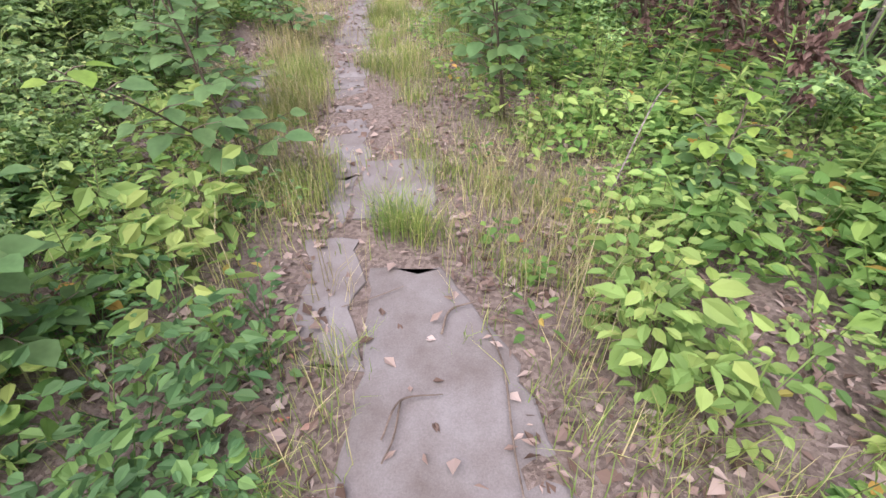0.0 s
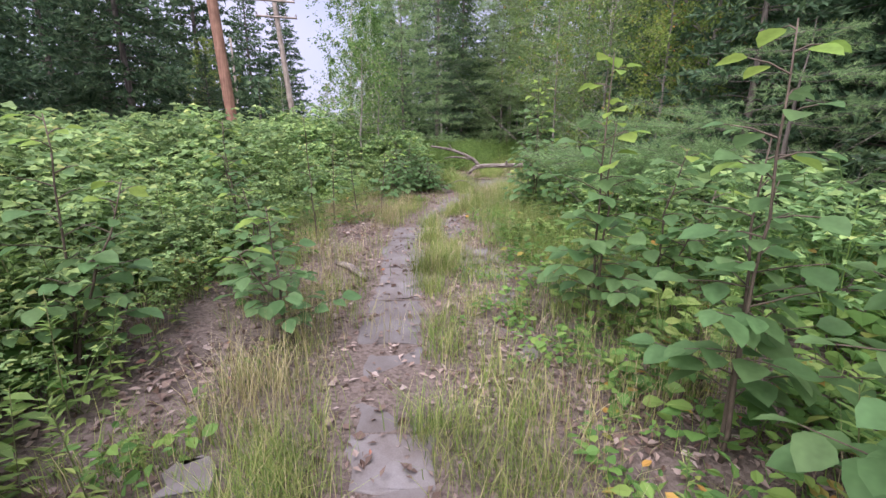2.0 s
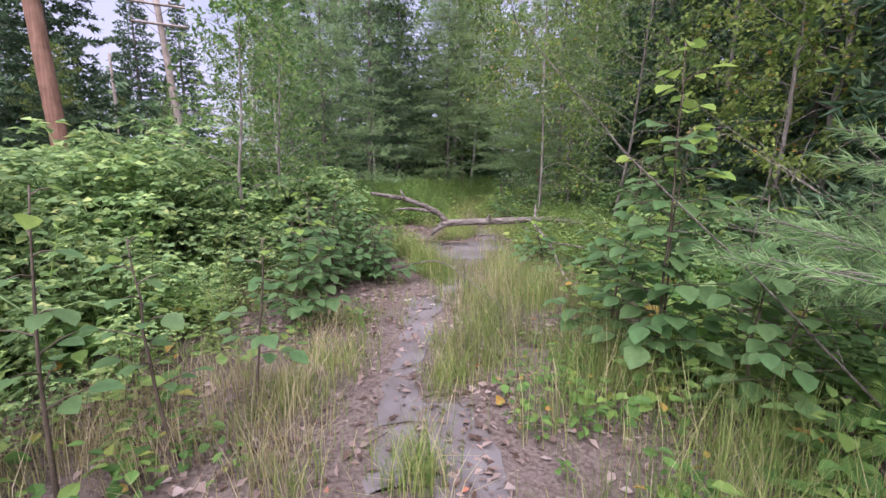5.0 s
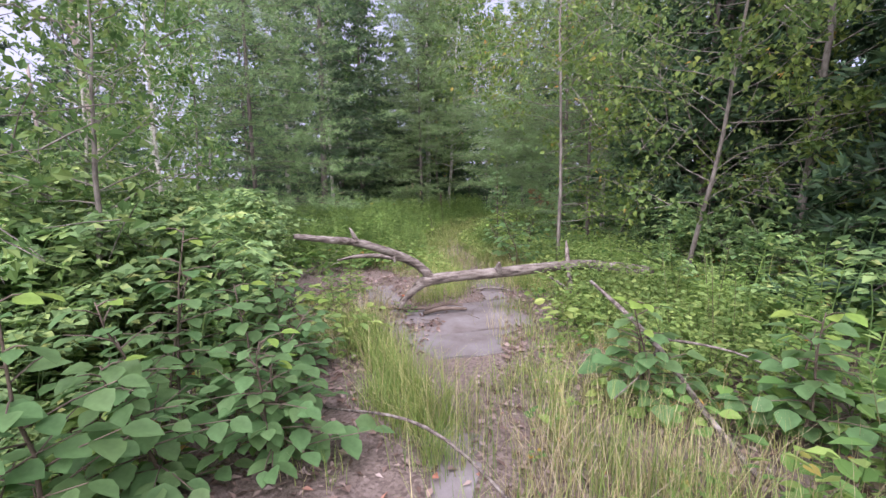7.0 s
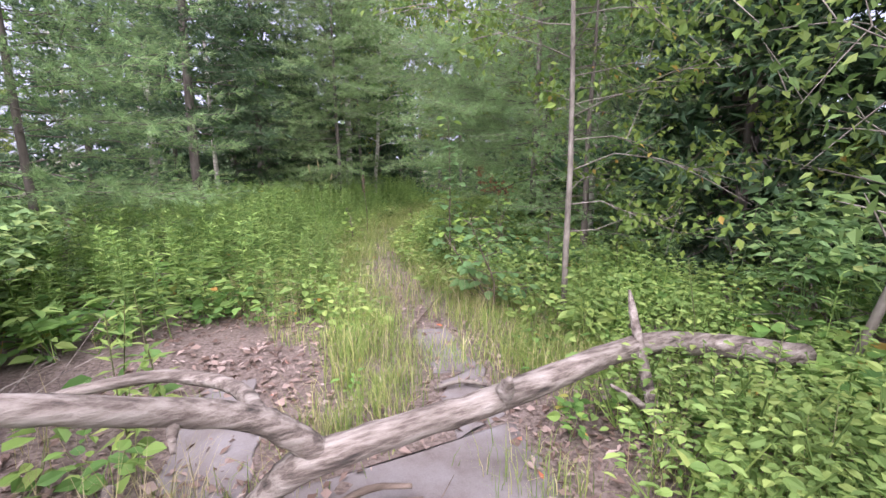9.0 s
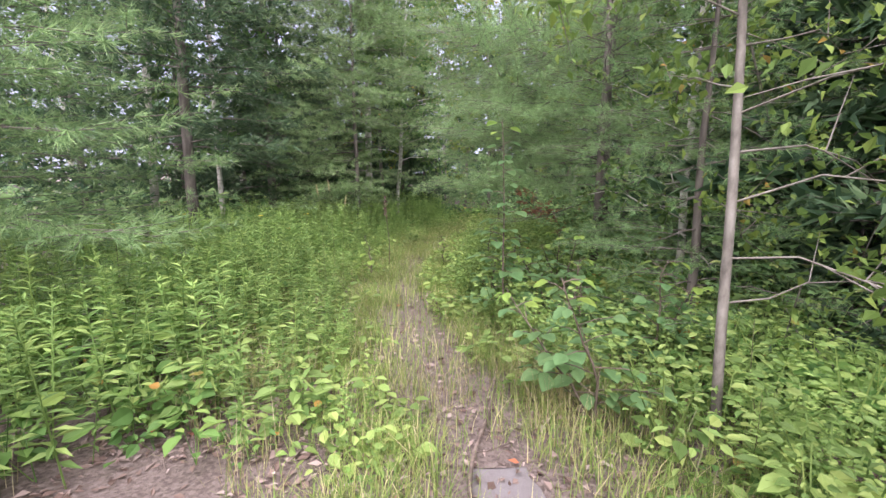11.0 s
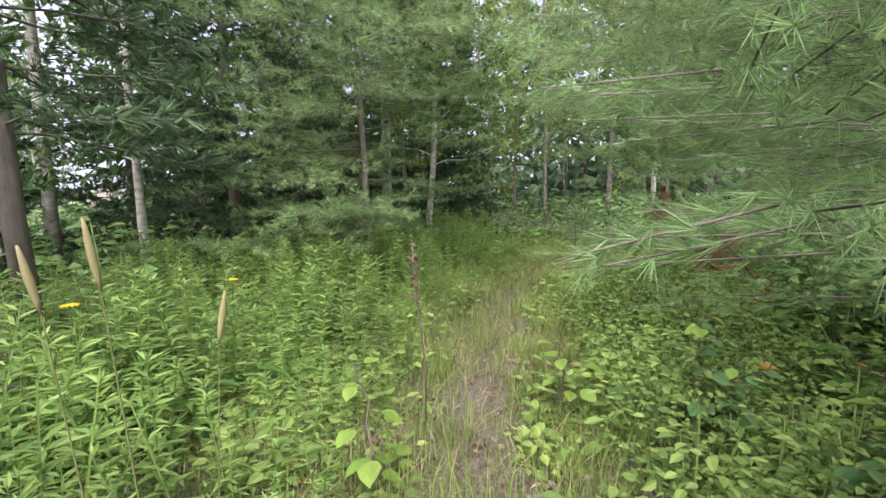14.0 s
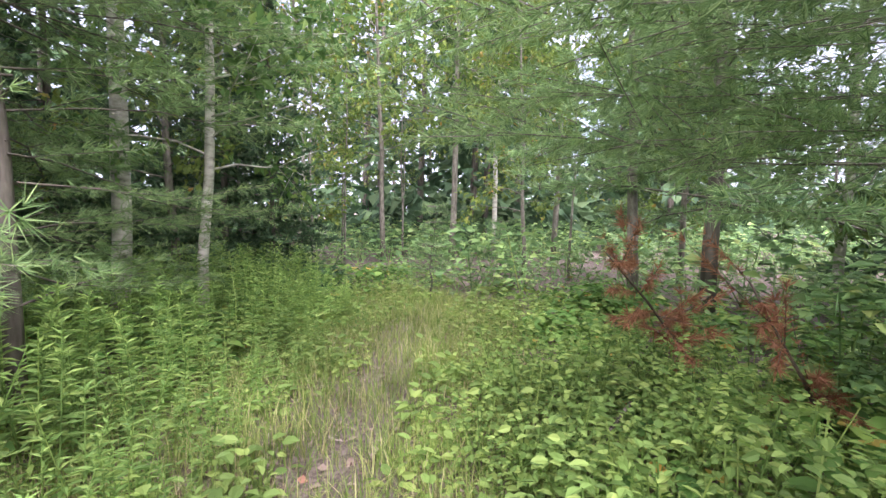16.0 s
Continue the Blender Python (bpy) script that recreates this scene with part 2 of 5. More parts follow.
def tube(soup, pts, radii, sides=6, lump=0.0, rng=None, cap=True):
    pts, radii = np.asarray(pts, float), np.asarray(radii, float)
    d = np.gradient(pts, axis=0)
    d /= np.linalg.norm(d, axis=1, keepdims=True) + 1e-9
    ref = np.where(np.abs(d[:, 2:3]) > 0.9, [[1.0, 0, 0]], [[0, 0, 1.0]])
    a = np.cross(d, ref)
    a /= np.linalg.norm(a, axis=1, keepdims=True) + 1e-9
    b = np.cross(d, a)
    ang = np.linspace(0, 2 * np.pi, sides, endpoint=False)
    r = radii[:, None] * np.ones(sides)
    if lump:
        r = r * (1 + lump * rng.normal(size=r.shape))
    v = pts[:, None] + r[..., None] * (np.cos(ang)[:, None] * a[:, None] + np.sin(ang)[:, None] * b[:, None])
    m = len(pts)
    i, j = np.meshgrid(np.arange(m - 1), np.arange(sides), indexing="ij")
    k = (j + 1) % sides
    q = np.stack([i * sides + j, i * sides + k, (i + 1) * sides + k, (i + 1) * sides + j], -1).reshape(-1, 4)
    f = np.concatenate([q[:, [0, 1, 2]], q[:, [0, 2, 3]]])
    v = v.reshape(-1, 3)
    if cap:
        v = np.concatenate([v, pts[:1], pts[-1:]])
        s = np.arange(sides)
        e = (s + 1) % sides
        f = np.concatenate([f, np.stack([e, s, np.full(sides, len(v) - 2)], -1), np.stack([s + (m - 1) * sides, e + (m - 1) * sides, np.full(sides, len(v) - 1)], -1)])
    soup.add(v, f)


def smooth_line(pts, steps=5):
    """A rounded line through some points."""
    pts = np.asarray(pts, float)
    p = np.concatenate([2 * pts[:1] - pts[1:2], pts, 2 * pts[-1:] - pts[-2:-1]])
    out = []
    for i in range(1, len(p) - 2):
        for t in np.linspace(0, 1, steps, endpoint=False):
            a, b, c, d = p[i - 1], p[i], p[i + 1], p[i + 2]
            out.append(0.5 * (2 * b + (c - a) * t + (2 * a - 5 * b + 4 * c - d) * t * t + (3 * b - a - 3 * c + d) * t**3))
    return np.array(out + [pts[-1]])


# leaf shapes: x across, y along, z up, one unit long
LEAF_PLAIN = (np.array([(0, 0, 0), (-0.31, 0.40, 0.09), (0, 1, -0.10), (0.31, 0.40, 0.09)]), np.array([(0, 2, 1), (0, 3, 2)]))
LEAF_OVATE = (np.array([(0, 0, 0), (-0.27, 0.16, 0.05), (-0.40, 0.42, 0.07), (-0.27, 0.74, 0.0), (0, 1, -0.13), (0.27, 0.74, 0.0), (0.40, 0.42, 0.07), (0.27, 0.16, 0.05), (0, 0.45, -0.02)]),
              np.array([(8, 1, 0), (8, 2, 1), (8, 3, 2), (8, 4, 3), (8, 5, 4), (8, 6, 5), (8, 7, 6), (8, 0, 7)]))
LEAF_MID = (np.array([(0, 0, 0), (-0.25, 0.26, 0.06), (-0.24, 0.62, 0.05), (0, 1, -0.12), (0.24, 0.62, 0.05), (0.25, 0.26, 0.06)]), np.array([(0, 2, 1), (0, 3, 2), (0, 4, 3), (0, 5, 4)]))
LEAF_LANCE = (np.array([(0, 0, 0), (-0.13, 0.4, 0.04), (0, 1, -0.12), (0.13, 0.4, 0.04)]), np.array([(0, 2, 1), (0, 3, 2)]))


def blade_shape():
    v = np.array([(-0.5, 0, 0), (0.5, 0, 0), (-0.42, 0.45, 0), (0.42, 0.45, 0), (0, 1, 0)], float)
    return v, np.array([(0, 1, 3), (0, 3, 2), (2, 3, 4)])


def tuft_shape(count, spread, width, seed):
    """Needles that fan out of one bud, along y."""
    r = np.random.default_rng(seed)
    v, f = [], []
    for i in range(count):
        a, s = r.uniform(0, 2 * np.pi), spread * math.sqrt(r.uniform(0.05, 1))
        d = np.array([math.sin(s) * math.cos(a), math.cos(s), math.sin(s) * math.sin(a)]) * r.uniform(0.75, 1.0)
        w = np.cross(d, r.normal(size=3))
        w = w / np.linalg.norm(w) * width
        v += [w, -w, d]
        f.append((3 * i, 3 * i + 1, 3 * i + 2))
    return np.array(v), np.array(f)


def place_leaves(soup, shape, pos, along, up, size, wide=1.0):
    """One leaf of that shape at each place, pointing along, its face towards up."""
    if not len(pos):
        return
    sv, sf = shape
    y = along / (np.linalg.norm(along, axis=1, keepdims=True) + 1e-9)
    z = up - (up * y).sum(1, keepdims=True) * y
    z /= np.linalg.norm(z, axis=1, keepdims=True) + 1e-9
    x = np.cross(y, z)
    size = np.broadcast_to(size, (len(pos),))[:, None, None]
    v = pos[:, None] + size * (sv[None, :, 0:1] * wide * x[:, None] + sv[None, :, 1:2] * y[:, None] + sv[None, :, 2:3] * z[:, None])
    f = sf[None] + (np.arange(len(pos)) * len(sv))[:, None, None]
    soup.add(v.reshape(-1, 3), f.reshape(-1, 3))


def replicate(soup, shapes, pos, turn, scale, rng, tip=0.12):
    """Copies of whole small plants (one of several shapes each) as one mesh."""
    pick = rng.integers(0, len(shapes), len(pos))
    for s, (v, f) in enumerate(shapes):
        sel = pick == s
        if not sel.any():
            continue
        p, a, k = pos[sel], turn[sel], scale[sel]
        c, sn = np.cos(a)[:, None], np.sin(a)[:, None]
        lean = rng.normal(0, tip, (len(p), 2))
        x, y, z = v[None, :, 0], v[None, :, 1], v[None, :, 2]
        out = np.stack([c * x - sn * y + lean[:, :1] * z, sn * x + c * y + lean[:, 1:] * z, z + 0 * x * c], -1) * k[:, None, None] + p[:, None]
        soup.add(out.reshape(-1, 3), (f[None] + (np.arange(len(p)) * len(v))[:, None, None]).reshape(-1, 3))


def flat(soup):
    return np.concatenate(soup.v), np.concatenate(soup.f)


# ---- the line of the old path ----
LINE = np.array([(-0.05, -12), (-0.02, 0), (-0.08, 1.6), (-0.18, 3.2), (-0.40, 4.8), (-0.48, 6.4), (-0.42, 8.0), (-0.25, 9.4), (0.05, 10.6), (0.5, 12.2), (1.2, 13.8),
                 (1.95, 15.0), (2.75, 16.5), (3.1, 18.0), (3.35, 19.6), (3.65, 20.6), (4.1, 21.6), (4.9, 22.8), (5.7, 24.1), (7.8, 25.8), (11.5, 28.0), (20, 33)])


def from_path(xy):
    """How far places lie from the path's middle: right is positive."""
    xy = np.asarray(xy, float)
    best, sign = np.full(len(xy), 1e9), np.ones(len(xy))
    for a, b in zip(LINE[:-1], LINE[1:]):
        ab = b - a
        t = np.clip(((xy - a) @ ab) / (ab @ ab), 0, 1)
        off = xy - (a + t[:, None] * ab)
        d = np.hypot(off[:, 0], off[:, 1])
        near = d < best
        best[near] = d[near]
        sign[near] = np.sign(ab[1] * off[near, 0] - ab[0] * off[near, 1])
    return best * np.where(sign == 0, 1, sign)


def waves(xy, scale, seed):
    """Soft noise between 0 and 1."""
    r = np.random.default_rng(seed)
    out = np.zeros(len(xy))
    for k in range(7):
        d, ph, fr = r.normal(size=2), r.uniform(0, 6.3), scale * r.uniform(0.5, 1.9)
        d /= np.linalg.norm(d)
        out += np.sin(xy @ d * fr * 6.283 + ph)
    return 0.5 + out / 9


def ground_height(xy):
    d = np.abs(from_path(xy))
    away = np.clip((d - 0.5) / 1.5, 0, 1)
    return (waves(xy, 0.35, 5) - 0.5) * 0.14 * away + (waves(xy, 1.6, 6) - 0.5) * 0.045 * np.clip(d / 0.6, 0.25, 1) + 0.02 * away


def scatter(n, x0, x1, y0, y1, rng, keep, bare=True):
    """Random places thinned by keep; plants leave the bare soil beyond the log mostly free."""
    xy = np.stack([rng.uniform(x0, x1, n), rng.uniform(y0, y1, n)], -1)
    if bare:
        soil_spot = ((xy[:, 0] - 1.0) / 1.15) ** 2 + ((xy[:, 1] - 16.9) / 1.0) ** 2 < 1
        soil_spot |= ((xy[:, 0] + 0.95) / 0.42) ** 2 + ((xy[:, 1] - 9.2) / 0.95) ** 2 < 1
        xy = xy[~soil_spot | (rng.uniform(size=n) < 0.12)]
        n = len(xy)
    d = from_path(xy)
    xy = xy[rng.uniform(size=n) < keep(xy, d)]
    return np.c_[xy, ground_height(xy) - 0.005], from_path(xy)


# ---- ground ----
def build_ground():
    far = np.array([3, 8, 16, 32, 70, 150, 320, 700.0])
    xs = np.concatenate([-14 - far[::-1], np.arange(-14, 20.01, 0.22), 20 + far])
    ys = np.concatenate([-4 - far[::-1], np.arange(-4, 36.01, 0.22), 36 + far])
    gx, gy = np.meshgrid(xs, ys, indexing="ij")
    xy = np.stack([gx.ravel(), gy.ravel()], -1)
    v = np.c_[xy, ground_height(xy)]
    i, j = np.meshgrid(np.arange(len(xs) - 1), np.arange(len(ys) - 1), indexing="ij")
    a = (i * len(ys) + j).ravel()
    q = np.stack([a, a + len(ys), a + len(ys) + 1, a + 1], -1)
    s = Soup()
    s.add(v, np.concatenate([q[:, [0, 1, 2]], q[:, [0, 2, 3]]]))
    ob = part("ground", s, SOIL, smooth=True)
    return tagged(ob, "brown forest soil with needles and old leaves", "ground", kind="structure")


build_ground()


# ---- utility poles ----
def insulator(parent, x, y, z):
    s = Soup()
    tube(s, [(x, y, z), (x, y, z + 0.05), (x, y, z + 0.07), (x, y, z + 0.12), (x, y, z + 0.14), (x, y, z + 0.2)], [0.02, 0.02, 0.06, 0.06, 0.035, 0.03], 8)
    part("insulator", s, CERAMIC, parent, "grey ceramic insulator", True)


def utility_pole(x, y, height, r, material, lean, label, arms=(), turn=0.0, arm_half=1.2):
    t = thing("utility_pole", x, y, label, "utility pole", "poles along the clearing", turn)
    h = np.linspace(-0.3, height, 12)
    s = Soup()
    rng = np.random.default_rng(int(x * 10) % 97)
    tube(s, np.stack([lean[0] * h / height, lean[1] * h / height, h], -1), r * (1 - 0.3 * h / height), 14, 0.012, rng)
    part("pole", s, material, t, "", True)
    for a in arms:
        cx, cy = lean[0] * a / height, lean[1] * a / height
        s = Soup()
        tube(s, [(cx - arm_half, cy - 0.14, a), (cx, cy - 0.14, a), (cx + arm_half, cy - 0.14, a)], [0.065] * 3, 4)
        arm = part("crossarm", s, material, t, "weathered timber crossarm")
        for k in (-0.95, -0.45, 0.45, 0.95):
            insulator(arm, cx + k * arm_half, cy - 0.14, a + 0.05)
        for side in (-1, 1):
            s = Soup()
            tube(s, [(cx + side * 0.6, cy - 0.16, a - 0.03), (cx, cy - 0.14, a - 0.55)], [0.014, 0.014], 5)
            part("brace", s, BARK_TWIG, t)
    return t


utility_pole(-6.75, 22.0, 13.0, 0.21, POLE_RED, (-0.8, 0.3), "tall reddish-brown wooden utility pole rising from the brambles")
utility_pole(-7.2, 34.4, 9.2, 0.20, POLE_GREY, (-0.75, 0.3), "grey wooden utility pole with two crossarms beyond the thicket", (7.9, 8.8), 12)
utility_pole(-15.25, 48.0, 9.0, 0.13, POLE_GREY, (-0.1, 0.0), "slender pale bare utility pole before the far trees")


# ---- trees ----
def crown_line(h0, h1, lean, wob, rng, n=9):
    z = np.linspace(0, 1, n)
    x = lean[0] * z + wob * np.cumsum(rng.normal(size=n)) * 0.3
    y = lean[1] * z + wob * np.cumsum(rng.normal(size=n)) * 0.3
    return np.stack([x - x[0], y - y[0], h0 + (h1 - h0) * z], -1)


def blocked(at, line, room=1.0):
    """Whether a limb would hang into the walkway."""
    if at is None:
        return False
    low = line[:, 2] < 2.3
    return bool(low.any()) and np.abs(from_path(line[low][:, :2] + np.array(at))).min() < room


def broadleaf(seed, height, r, base, spread, branches, per, leaf, shape=LEAF_PLAIN, lean=(0, 0), wob=0.12, sides=7, rise=(0.25, 0.8), twig=4, at=None):
    """Trunk with limbs, and leaves on twigs: two soups."""
    rng = np.random.default_rng(seed)
    wood, green = Soup(), Soup()
    line = crown_line(-0.1, height, lean, wob, rng, 11)
    tube(wood, line, r * (1 - np.linspace(0, 0.93, 11)) ** 0.9, sides, 0.03, rng)
    pos, out = [], []
    for i in range(branches):
        u = base + (0.98 - base) * ((i + rng.uniform()) / branches)
        k = u * 10
        p0 = line[int(k)] + (line[min(int(k) + 1, 10)] - line[int(k)]) * (k % 1)
        a, el = i * 2.4 + rng.normal(0, 0.5), rng.uniform(*rise) * (0.7 + 0.6 * u)
        prof = math.sin(math.pi * min(1, (u - base) / (1 - base) * 0.80 + 0.22)) ** 0.8
        ln = spread * (0.25 + 0.75 * prof) * rng.uniform(0.6, 1.15)
        d = np.array([math.cos(a) * math.cos(el), math.sin(a) * math.cos(el), math.sin(el)])
        q = np.linspace(0, 1, 5)[:, None]
        bl = p0 + d * ln * q + np.array([0, 0, -0.18 * ln]) * q**2 + np.cumsum(rng.normal(0, 0.035 * ln, (5, 3)), 0) * (q > 0)
        if blocked(at, bl):
            continue
        tube(wood, bl, max(0.005, r * 0.26 * (1 - u * 0.6)) * (1 - 0.85 * q[:, 0]), 4, cap=False)
        for _ in range(twig):
            w = rng.uniform(0.3, 1.0)
            s0 = bl[int(w * 4)] + (bl[min(int(w * 4) + 1, 4)] - bl[int(w * 4)]) * ((w * 4) % 1)
            td = d * 0.6 + rng.normal(0, 0.55, 3)
            td /= np.linalg.norm(td)
            tl = ln * rng.uniform(0.2, 0.45)
            tp = s0 + td * tl * np.linspace(0, 1, 3)[:, None] - np.array([0, 0, 0.1 * tl]) * np.array([[0], [0.3], [1]])
            tube(wood, tp, [0.005, 0.004, 0.002], 3, cap=False)
            m = max(2, int(per / twig))
            f = rng.uniform(0.1, 1.08, m)[:, None]
            pos.append(s0 + td * tl * f + rng.normal(0, 0.05 + 0.07 * tl, (m, 3)))
            out.append(np.tile(td, (m, 1)))
    pos, out = np.concatenate(pos), np.concatenate(out)
    n = len(pos)
    along = out * 0.6 + rng.normal(0, 0.65, (n, 3)) + [0, 0, -0.35]
    up = rng.normal(0, 0.5, (n, 3)) + [0, 0, 1]
    place_leaves(green, shape, pos, along, up, leaf * rng.uniform(0.6, 1.25, n))
    return wood, green


def conifer(seed, height, r, base, spread, gap, per_whorl, tufts, tuft, shapes, droop=0.1, lean=(0, 0), bare=0.15, power=0.8, at=None, boughs=()):
    rng = np.random.default_rng(seed)
    wood, green = Soup(), Soup()
    line = crown_line(-0.1, height, lean, 0.05, rng, 11)
    tube(wood, line, r * (1 - np.linspace(0, 0.95, 11)), 8, 0.03, rng)
    z, pos, out = base, [], []
    def bough(p0, u, a, ln, free=False):
        d = np.array([math.cos(a), math.sin(a), 0])
        side = np.array([-d[1], d[0], 0])
        q = np.linspace(0, 1, 6)[:, None]
        bl = p0 + d * ln * q + [0, 0, 1] * (ln * ((0.22 - droop) * q - 0.28 * droop * 4 * q**2 + droop * 0.6 * q**4)) + np.cumsum(rng.normal(0, 0.02 * ln, (6, 3)), 0) + [0, 0, (0.0 if free else rng.normal(0, 0.13)) * ln] * q
        if not free and blocked(at, bl):
            return
        tube(wood, bl, (0.0045 if free else max(0.006, r * 0.17 * (1 - u * 0.7))) * (1 - 0.88 * q[:, 0]), 4, cap=False)
        n_side = max(3, int(ln * (13 if free else 4.6)))
        for k in range(n_side):
            w = bare + (1 - bare) * (k + rng.uniform()) / n_side
            kk = w * 5
            s0 = bl[int(kk)] + (bl[min(int(kk) + 1, 5)] - bl[int(kk)]) * (kk % 1)
            sd = (1 if k % 2 else -1) * side * rng.uniform(0.5, 1) + d * rng.uniform(0.5, 1.0) + np.array([0, 0, rng.normal(0.05, 0.14)])
            sd /= np.linalg.norm(sd)
            sl = ln * (0.16 + 0.32 * (1 - w)) * rng.uniform(0.7, 1.2) + 0.08
            tube(wood, [s0, s0 + sd * sl], [0.004, 0.002], 3, cap=False)
            m = max(2, int(tufts * sl / 0.3 + 0.5))
            f = ((np.arange(m) + rng.uniform(0.2, 1.0, m)) / m)[:, None]
            pos.append(s0 + sd * sl * f + rng.normal(0, 0.018, (m, 3)))
            out.append(sd + rng.normal(0, 0.42, (m, 3)))
        if free:
            m = int(ln * 16)
            w = np.sort(rng.uniform(0.35, 1, m)) * 4.999
            k = w.astype(int)
            pos.append(bl[k] + (bl[k + 1] - bl[k]) * (w - k)[:, None])
            out.append(d + rng.normal(0, 0.55, (m, 3)))
        pos.append(bl[-1:])
        out.append(d[None] + 0.0)

    while z < height * 0.985:
        u = z / height
        p0 = line[int(u * 10)] + (line[min(int(u * 10) + 1, 10)] - line[int(u * 10)]) * ((u * 10) % 1)
        a0 = rng.uniform(0, 6.28)
        for b in range(per_whorl):
            bough(p0, u, a0 + b * 6.283 / per_whorl + rng.normal(0, 0.25), max(0.2, spread * ((1 - u) ** power) * rng.uniform(0.65, 1.12)))
        z += gap * rng.uniform(0.75, 1.25) * (1.1 - 0.4 * u)
    for z, a, ln in boughs:
        bough(line[0] + [0, 0, z], z / height, radians(a), ln, True)
    pos, out = np.concatenate(pos), np.concatenate(out)
    pick = rng.integers(0, len(shapes), len(pos))
    for i, s in enumerate(shapes):
        m = pick == i
        place_leaves(green, s, pos[m], out[m], rng.normal(0, 1, (m.sum(), 3)), tuft * rng.uniform(0.75, 1.2, m.sum()))
    return wood, green


def stand(name, x, y, soups, bark_mat, leaf_mat, label, category, group="", turn=0.0):
    t = thing(name, x, y, label, category, group, turn)
    wood, green = soups
    part("trunk", wood, bark_mat, t, "", True)
    part("crown", green, leaf_mat, t)
    return t


TUFT_FINE = [tuft_shape(12, 0.85, 0.022, k) for k in range(4)]
TUFT_NEAR = [tuft_shape(19, 0.8, 0.011, 30 + k) for k in range(4)]
TUFT_MID = [tuft_shape(8, 0.8, 0.05, 10 + k) for k in range(4)]
TUFT_WIDE = [tuft_shape(4, 0.95, 0.17, 20 + k) for k in range(4)]

# the young cherry beside the log, the grey leaning stem and the trees behind them
stand("cherry_tree", 4.12, 16.93, broadleaf(11, 7.2, 0.029, 0.12, 1.6, 64, 120, 0.075, lean=(0.12, 0.5), wob=0.07, rise=(-0.1, 0.5), twig=6, at=(4.12, 16.93)), BARK_GREY, LEAF_CHERRY,
      "young grey-barked cherry tree with yellowing leaves beside the path", "tree")
stand("leaning_tree", 4.66, 15.25, broadleaf(12, 5.0, 0.03, 0.2, 1.6, 40, 110, 0.075, lean=(-0.1, -1.0), wob=0.07, twig=6, at=(4.66, 15.25)), BARK_GREY, LEAF_BIRCH,
      "slender crooked pale-stemmed tree in dense green leaf", "tree")
# white pines whose boughs reach over the path
stand("white_pine", 6.25, 20.1, conifer(21, 9.5, 0.06, 1.15, 2.9, 0.30, 5, 7.5, 0.105, TUFT_NEAR, 0.13, power=0.5, bare=0.2, at=(6.25, 20.1), boughs=[(1.42, 181, 2.3), (1.36, 190, 2.0), (1.62, 176, 2.1), (2.0, 184, 2.3), (2.2, 196, 2.2), (2.5, 178, 2.4), (2.8, 188, 2.3), (3.2, 182, 2.4)]), BARK_PINE, NEEDLE,
      "white pine with long soft boughs hanging over the path", "tree", "white pines along the path")
stand("white_pine", 7.75, 21.4, conifer(22, 10.0, 0.08, 1.7, 2.7, 0.5, 4, 7.0, 0.105, TUFT_FINE, 0.13, power=0.5, bare=0.2, at=(7.75, 21.4), boughs=[(1.75, 128, 2.6), (2.1, 150, 2.3), (2.3, 135, 2.8), (2.5, 118, 2.8), (2.7, 145, 2.8), (2.0, 108, 2.5), (3.0, 128, 3.0)]), BARK_PINE, NEEDLE,
      "tall white pine with pale green boughs above a dead limb", "tree", "white pines along the path")
stand("white_pine", 10.6, 23.6, conifer(28, 10.0, 0.10, 1.6, 2.8, 0.36, 5, 4.5, 0.16, TUFT_MID, 0.15, power=0.55), BARK_PINE, NEEDLE,
      "white pine with soft boughs behind the dead limb", "tree", "white pines along the path")
stand("white_pine", 4.5, 25.8, conifer(23, 9.0, 0.055, 0.8, 2.7, 0.22, 7, 7.0, 0.125, TUFT_FINE, 0.2, power=0.5, bare=0.08, at=(4.5, 25.8)), BARK_PINE, NEEDLE,
      "white pine with drooping boughs down to the herbs", "tree", "white pines along the path")
stand("white_pine", 5.5, 18.1, conifer(24, 4.6, 0.045, 0.2, 1.2, 0.24, 5, 7.5, 0.1, TUFT_FINE, 0.2, power=0.6, at=(5.5, 18.1)), BARK_PINE, NEEDLE,
      "small blue-green white pine in the shade", "tree", "white pines along the path")
stand("white_pine", 4.6, 9.0, conifer(25, 2.7, 0.05, 0.4, 2.6, 0.34, 5, 7.0, 0.11, TUFT_FINE, 0.17, power=0.5, at=(4.6, 9.0), boughs=[(1.0, 164, 2.8), (1.15, 170, 2.9), (0.85, 176, 2.5), (1.25, 158, 2.7), (1.05, 184, 2.4), (1.35, 166, 2.5)]), BARK_PINE, NEEDLE,
      "low white pine with a soft bough reaching to the path", "tree", "white pines along the path")
stand("white_pine", -0.3, 20.6, conifer(29, 8.5, 0.05, 0.5, 2.3, 0.26, 6, 6.5, 0.125, TUFT_FINE, 0.17, power=0.5, bare=0.1, at=(-0.3, 20.6)), BARK_PINE, NEEDLE,
      "white pine with pale drooping boughs behind the brush", "tree", "white pines along the path")
stand("pine", 1.28, 24.3, conifer(26, 13.0, 0.095, 2.0, 2.4, 0.42, 5, 4.5, 0.19, TUFT_MID, 0.18), BARK_PINE, NEEDLE_DARK,
      "tall dark pine with a grey-brown trunk behind the herbs", "tree", "pines at the clearing's edge")
